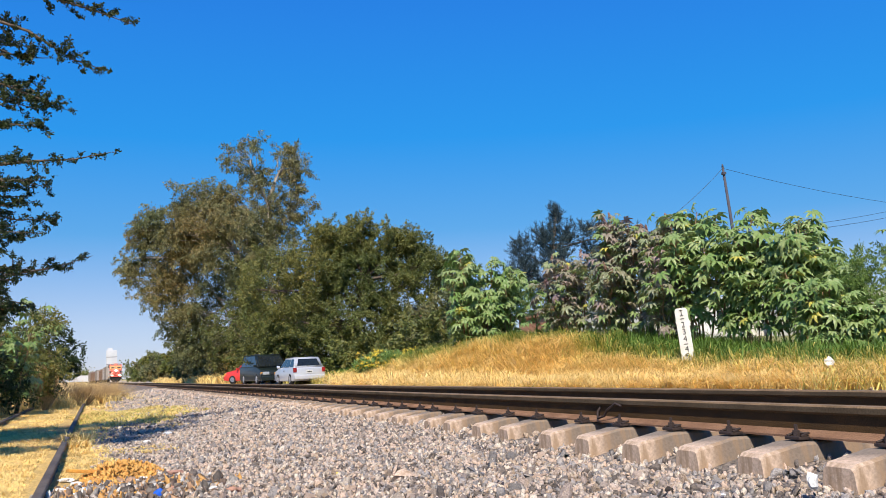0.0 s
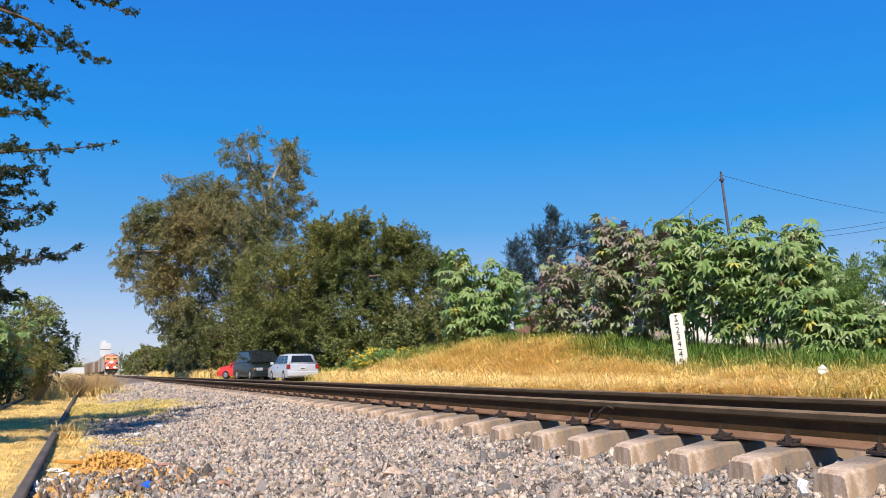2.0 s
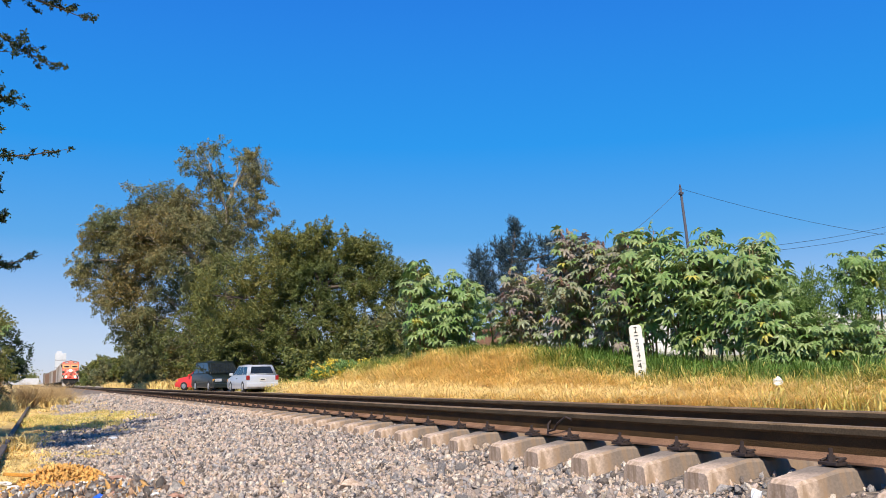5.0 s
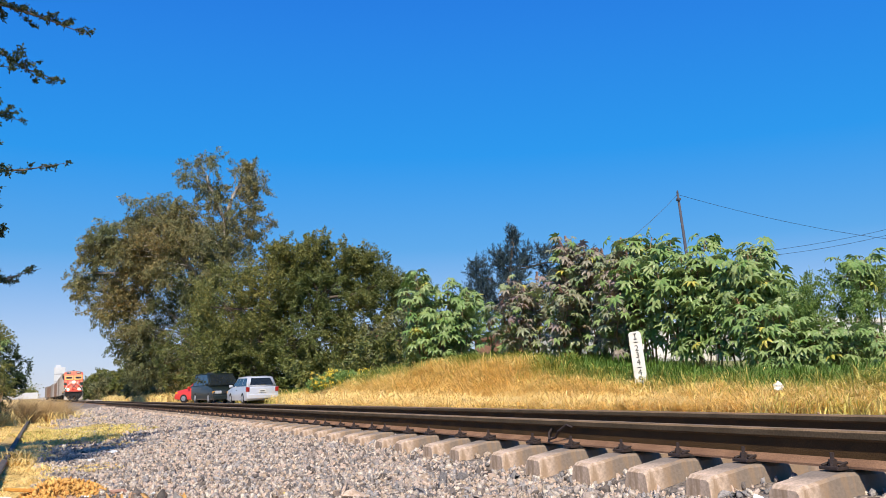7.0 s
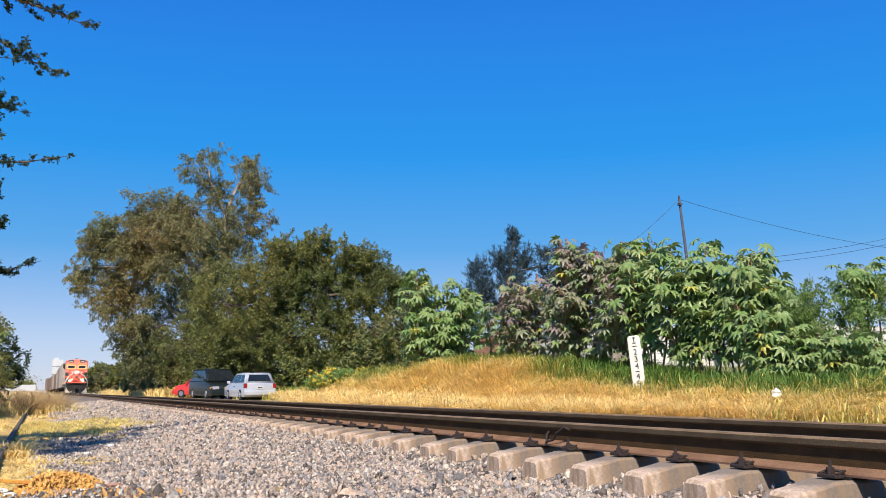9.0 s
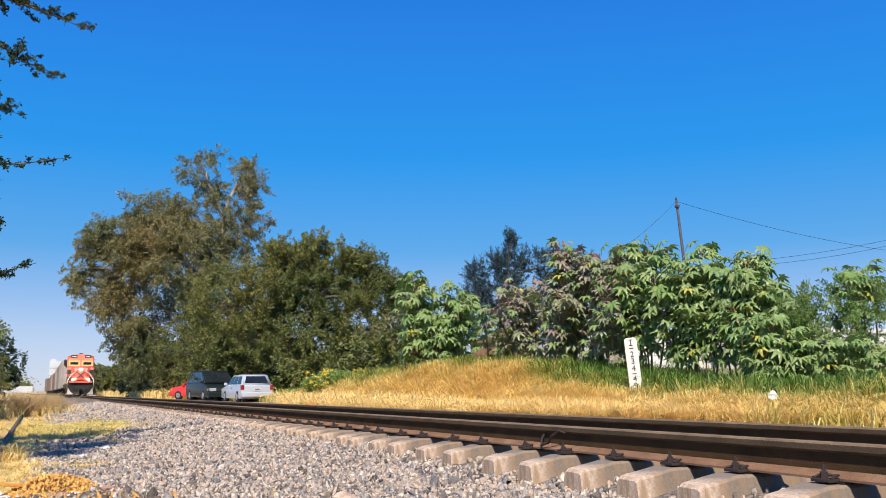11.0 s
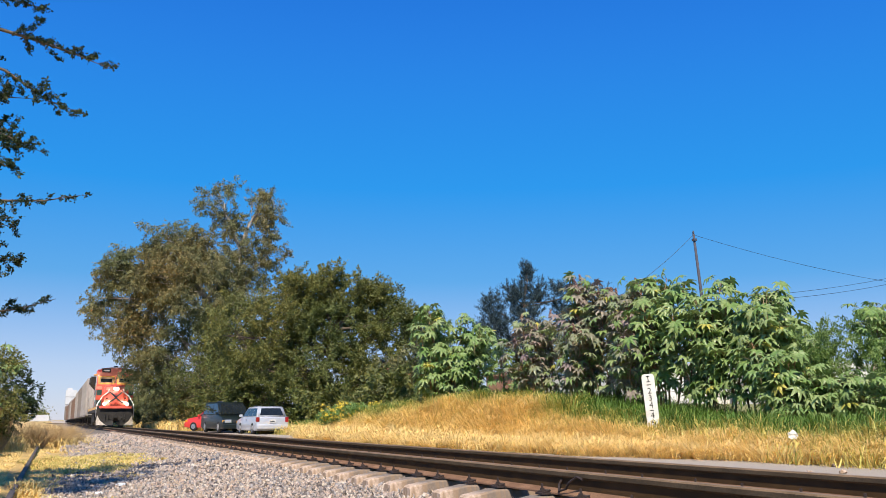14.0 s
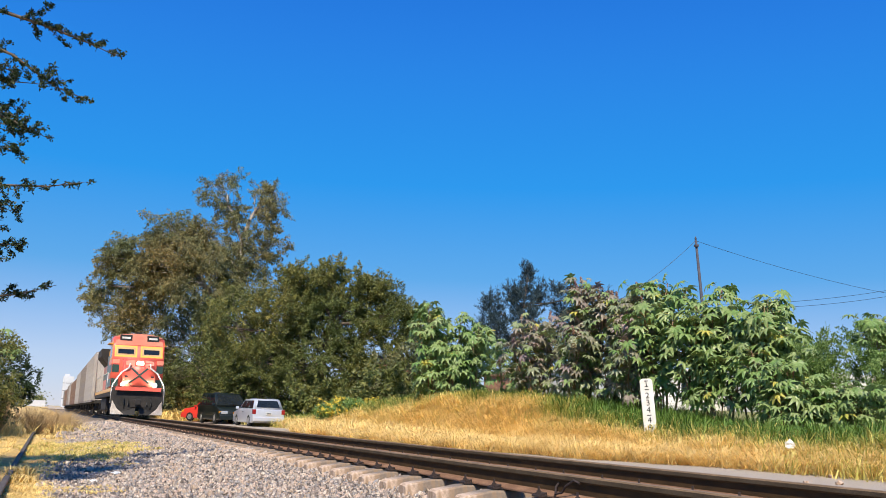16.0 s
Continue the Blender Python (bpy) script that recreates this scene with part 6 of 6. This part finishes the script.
    part("hood_band", boxes("hood_band", M_LOCOGREEN, (-1.012, 1.012, 5.1, L - 1.3, 2.5, 2.95)), t)
    part("hood_top", boxes("hood_top", M_LOCOYEL, (-1.02, 1.02, 5.02, 15.5, 3.85, 4.5), bevel=0.05), t, "orange yellow upper hood")
    part("inverter_cabinet", boxes("inverter_cabinet", M_LOCOGREEN, (-1.45, -1.0, 5.1, 8.2, 1.62, 3.7), bevel=0.04), t)
    part("radiator", made(lambda bm: prism(bm, [(-1.0, 3.5), (-1.55, 4.1), (-1.55, 4.65), (1.55, 4.65), (1.55, 4.1), (1.0, 3.5)], 15.6, L - 1.3, "y"), "radiator", M_UNDER), t)
    part("exhaust", boxes("exhaust", M_UNDER, (-0.4, 0.4, 11.2, 12.2, 4.5, 4.72), bevel=0.03), t)
    for i in range(12):
        part("hood_door", boxes("hood_door", M_LOCORED, (-1.03, -1.012, 8.4 + i * 0.58, 8.92 + i * 0.58, 1.75, 2.45)), t)
    return t


def build_freight_car(material, label, L, H, ribs, roof, turning=False):
    t = thing("freight_car", label, "freight car", pose(MID, 300, 0), "freight cars of the train")
    hw = 1.55
    part("underframe", boxes("underframe", M_UNDER, (-1.35, 1.35, 0.3, L - 0.3, 0.85, 1.1), bevel=0.02), t)
    part("body", boxes("body", M_CARSHADE, (-hw + 0.06, hw - 0.06, 0.55, L - 0.55, 1.1, H), bevel=0.02), t)
    part("roof", made(lambda bm: prism(bm, [(-hw, H - 0.1), (-hw, H + 0.02), (-0.8, H + 0.24), (0.8, H + 0.24), (hw, H + 0.02), (hw, H - 0.1)], 0.5, L - 0.5, "y"), "roof", roof), t)
    rib = boxes("rib", material, (-0.11, 0.11, -0.22, 0.22, 1.1, H - 0.1))
    for s in (-1, 1):
        part("side_sill", boxes("side_sill", material, (s * hw - 0.06, s * hw + 0.02, 0.5, L - 0.5, 0.95, 1.25)), t)
        for i in range(ribs + 1):
            part("rib", rib, t, m=pose(s * (hw - 0.03), 0.6 + (L - 1.2) * i / ribs, 0))
        part("ladder", made(lambda bm: [cyl(bm, (s * hw + 0.03 * s, 0.7, 1.2 + 0.38 * k), (s * hw + 0.03 * s, 1.15, 1.2 + 0.38 * k), 0.012, seg=5) for k in range(8)], "ladder", M_UNDER), t)
        part("side_bar", boxes("side_bar", material, (s * (hw - 0.03) - 0.03, s * (hw - 0.03) + 0.03, 0.6, L - 0.6, H * 0.58, H * 0.58 + 0.1)), t)
    part("end_wall", boxes("end_wall", material, (-hw, hw, 0.45, 0.55, 1.0, H), bevel=0.01), t)
    part("end_wall", boxes("end_wall", material, (-hw, hw, L - 0.55, L - 0.45, 1.0, H), bevel=0.01), t)
    part("coupler", boxes("coupler", M_UNDER, (-0.12, 0.12, -0.1, 0.5, 0.75, 0.98), bevel=0.02), t)
    part("coupler", boxes("coupler", M_UNDER, (-0.12, 0.12, L - 0.5, L + 0.1, 0.75, 0.98), bevel=0.02), t)
    bogie(t, 2.4, 2, 0.46, turning)
    bogie(t, L - 2.4, 2, 0.46, turning)
    return t


TRAIN = []


def build_train():
    TRAIN.append((build_locomotive(), 0.0))
    at_y = 22.2
    kinds = [(M_CARPALE, "pale grey tall ribbed freight car", 18.4, 4.75, 22, M_CARGREY), (M_CARGREY, "grey tall ribbed freight car", 18.4, 4.75, 24, M_CARGREY), (M_CARRUST, "rust brown ribbed freight car", 17.2, 4.4, 18, M_CARRUST)]
    order = [0, 1, 0, 2, 2, 0, 1, 2, 2, 1]
    done = {}
    for i, k in enumerate(order):
        if i == 0:
            c = build_freight_car(*kinds[k], turning=True)
        elif k in done:
            c = copy_thing(done[k], pose(MID, 300 + at_y, 0))
        else:
            c = done[k] = build_freight_car(*kinds[k])
        TRAIN.append((c, at_y))
        at_y += kinds[k][2] + 0.3


# ---- litter ----
M_HUSK = mat("orange_husks", (0.62, 0.30, 0.06), (0.50, 0.22, 0.05), 0.8, scale=9, fine=60, bump=0.3, rnd="island", col3=(0.72, 0.42, 0.12))
M_DEBRIS = mat("dark_debris", (0.12, 0.085, 0.06), (0.20, 0.13, 0.09), 0.9, scale=6, fine=50, bump=0.4, rnd="island", col3=(0.32, 0.20, 0.14))
M_PAPER = mat("white_litter", (0.78, 0.78, 0.76), (0.66, 0.66, 0.64), 0.7, scale=8, fine=60, bump=0.2)
M_BLUE = mat("blue_plastic", (0.02, 0.12, 0.65), None, 0.3, scale=8, fine=60, bump=0.1)
M_BRICK = mat("broken_brick", (0.42, 0.23, 0.16), (0.36, 0.20, 0.14), 0.9, scale=8, fine=60, bump=0.4)
M_BOARD = mat("orange_board", (0.70, 0.33, 0.05), (0.60, 0.27, 0.05), 0.7, scale=6, fine=50, bump=0.2)
M_YELLOWBIT = mat("yellow_scrap", (0.80, 0.66, 0.08), None, 0.5, scale=8, fine=50)


mottle_stones(M_DEBRIS, ("ShaderNodeNewGeometry", "Random Per Island"), ((0.10, 0.085, 0.075), (0.20, 0.17, 0.15), (0.42, 0.26, 0.16), (0.28, 0.255, 0.235), (0.55, 0.30, 0.10), (0.14, 0.10, 0.08), (0.50, 0.44, 0.38), (0.17, 0.12, 0.09)))


def crumple(seed, sx, sy, sz, material, name):
    rng = random.Random(seed)
    bm = bmesh.new()
    bmesh.ops.create_icosphere(bm, subdivisions=2, radius=1)
    for v in bm.verts:
        k = rng.uniform(0.6, 1.15)
        v.co = Vector((v.co.x * sx * k, v.co.y * sy * k, v.co.z * sz * k))
    return finish(bm, name, material)


def heap(name, label, x, y, rx, ry, h, n, size, material, seed, flat=0.35):
    rs = np.random.RandomState(seed)
    rng = random.Random(seed)
    shapes = [rock_shape(rng) for _ in range(6)]
    V, T, base = [], [], 0
    for _ in range(n):
        a, r = rs.uniform(0, 6.28), rs.uniform(0, 1) ** 0.5
        px, py = x + math.cos(a) * r * rx, y + math.sin(a) * r * ry
        v, t = shapes[rs.randint(6)]
        s = size * rs.uniform(0.5, 1.5)
        q = np.array(Euler(rs.uniform(-3, 3, 3)).to_matrix())
        V.append((v * np.array([1.6, 0.9, flat]) * s) @ q.T + np.array([px, py, max(bed_z(px, py), ground_z(px, py)) + h * (1 - r * r) * rs.uniform(0.2, 1)]))
        T.append(t + base)
        base += len(v)
    tagged(new(name, bulk(name, np.concatenate(V), None, np.concatenate(T), material)), label, "rubbish", kind="stuff")


def build_litter():
    heap("husk_heap", "heap of dried orange husks on the gravel", 0.28, 9.1, 0.36, 0.75, 0.13, 1300, 0.018, M_HUSK, 1, 0.5)
    heap("debris", "dark rotting debris and chips scattered on the gravel", 0.22, 7.6, 0.62, 0.85, 0.05, 900, 0.028, M_DEBRIS, 2, 0.22)
    heap("husk_scatter", "scattered orange husks on dark debris", 0.1, 7.9, 0.45, 0.7, 0.06, 150, 0.02, M_HUSK, 3, 0.5)
    heap("litter_chips", "pale chips and rotten wood among the litter", 0.35, 7.3, 0.75, 0.7, 0.04, 170, 0.045, M_DEBRIS, 4, 0.14)
    heap("litter_shreds", "white shreds among the litter", 0.15, 7.7, 0.6, 0.9, 0.04, 46, 0.03, M_PAPER, 5, 0.2)
    rng = random.Random(8)

    def lay(name, label, x, y, data, rz=0, up=0.02):
        thing(name, label, "litter", pose(x, y, max(bed_z(x, y), ground_z(x, y)) + up, rng.uniform(-8, 8), rng.uniform(-8, 8), rz), "litter", data)
    lay("board_scrap", "broken orange board lying by the husk heap", -0.03, 9.0, boxes("board_scrap", M_BOARD, (-0.17, 0.17, -0.06, 0.06, 0, 0.03), bevel=0.006), 12, 0.06)
    for i, (x, y, s) in enumerate(((-0.2, 8.9, .07), (-0.12, 8.5, .06), (-0.22, 8.0, .07), (-0.13, 7.7, .06), (0.02, 8.2, .05), (0.42, 8.4, .05), (0.5, 7.6, .045), (0.42, 8.1, .05), (0.95, 7.9, .05), (0.12, 7.5, .05), (-0.28, 7.4, .06), (0.85, 7.0, .045), (1.05, 14.0, .10), (0.72, 13.0, .06))):
        lay("paper_scrap", "crumpled white paper scrap on the ground", x, y, crumple(i, s, s * 0.8, s * 0.35, M_PAPER, "paper_scrap"), i * 40)
    lay("bottle_cap", "bright blue crushed plastic piece", 0.48, 7.15, crumple(50, 0.05, 0.045, 0.05, M_BLUE, "bottle_cap"))
    for i, (x, y, s) in enumerate(((0.7, 8.4, .06), (0.45, 7.3, .05), (0.62, 7.35, .05), (0.3, 8.0, .05), (0.95, 6.7, .05))):
        lay("brick_piece", "broken reddish brick piece on the gravel", x, y, crumple(60 + i, s * 1.4, s, s * 0.6, M_BRICK, "brick_piece"), i * 33)
    lay("yellow_scrap", "small yellow scrap on the ballast", 1.66, 6.55, crumple(70, 0.035, 0.03, 0.02, M_YELLOWBIT, "yellow_scrap"))
    lay("large_stone", "large pale flat stone on the ballast", 2.02, 6.05, crumple(71, 0.11, 0.075, 0.05, M_CONCRETE, "large_stone"), 20)
    lay("white_stone", "white stone beside the sleeper end", 3.16, 3.42, crumple(72, 0.032, 0.026, 0.05, M_PAPER, "white_stone"), 0, 0.1)
    for i, (x, y, s) in enumerate(((2.95, 3.35, .05), (2.9, 3.75, .025), (2.62, 3.9, .035), (3.0, 3.1, .03))):
        lay("plastic_scrap", "torn white plastic scrap between the stones", x, y, crumple(73 + i, s, s * 0.6, s * 0.4, M_PAPER, "plastic_scrap"), i * 50, 0.03)
    thing("plastic_bag", "small white plastic bag in the straw", "litter", pose(12.4, 12.75, ground_z(12.4, 12.75) + 0.36), data=crumple(80, 0.10, 0.08, 0.1, M_PAPER, "plastic_bag"))
    for i, (x, y) in enumerate(((12.0, 11.3), (11.5, 11.0), (10.2, 9.6), (9.6, 9.6), (11.9, 12.0))):
        lay("rubble_piece", "pale rubble piece on the dirt road", x, y, crumple(90 + i, 0.07, 0.06, 0.04, M_CONCRETE, "rubble_piece"), i * 30)


build_ground()
ballast = build_ballast()
build_rail(NEAR, "rusty steel rail with worn head, nearer the siding")
build_rail(FAR, "rusty steel rail with worn head, nearer the road")
build_siding()
build_trees()
build_thorn_tree()
build_castor()
build_dry_shrubs()
build_grass()
build_milepost()
build_pole()
build_buildings()
build_cars()
build_train()
build_bond_wire()
build_litter()
build_sleepers()
build_stones(ballast)


def on_line(y):
    """A vehicle's pose on the track, its front at y."""
    slope = (bend(y + 16) - bend(y + 2)) / 14
    return pose(MID + bend(y), y, GRADE * y, math.degrees(math.atan(GRADE)), 0, -math.degrees(math.atan(slope)))


def motions():
    """The train comes on at a steady speed and its leading wheels roll."""
    start, speed = 243.0, 11.85
    for ob, back in TRAIN:
        walk(ob, [(t, on_line(start + back - speed * t)) for t in range(17)])
    for w, y, r in WHEELS:
        turn = speed / r
        rows = [i / 15 for i in range(241)] if r > 0.5 else [i / 30 for i in range(481)]
        walk(w, [(t, pose(0, y, r, math.degrees(turn * t), 0, 0)) for t in rows])


motions()
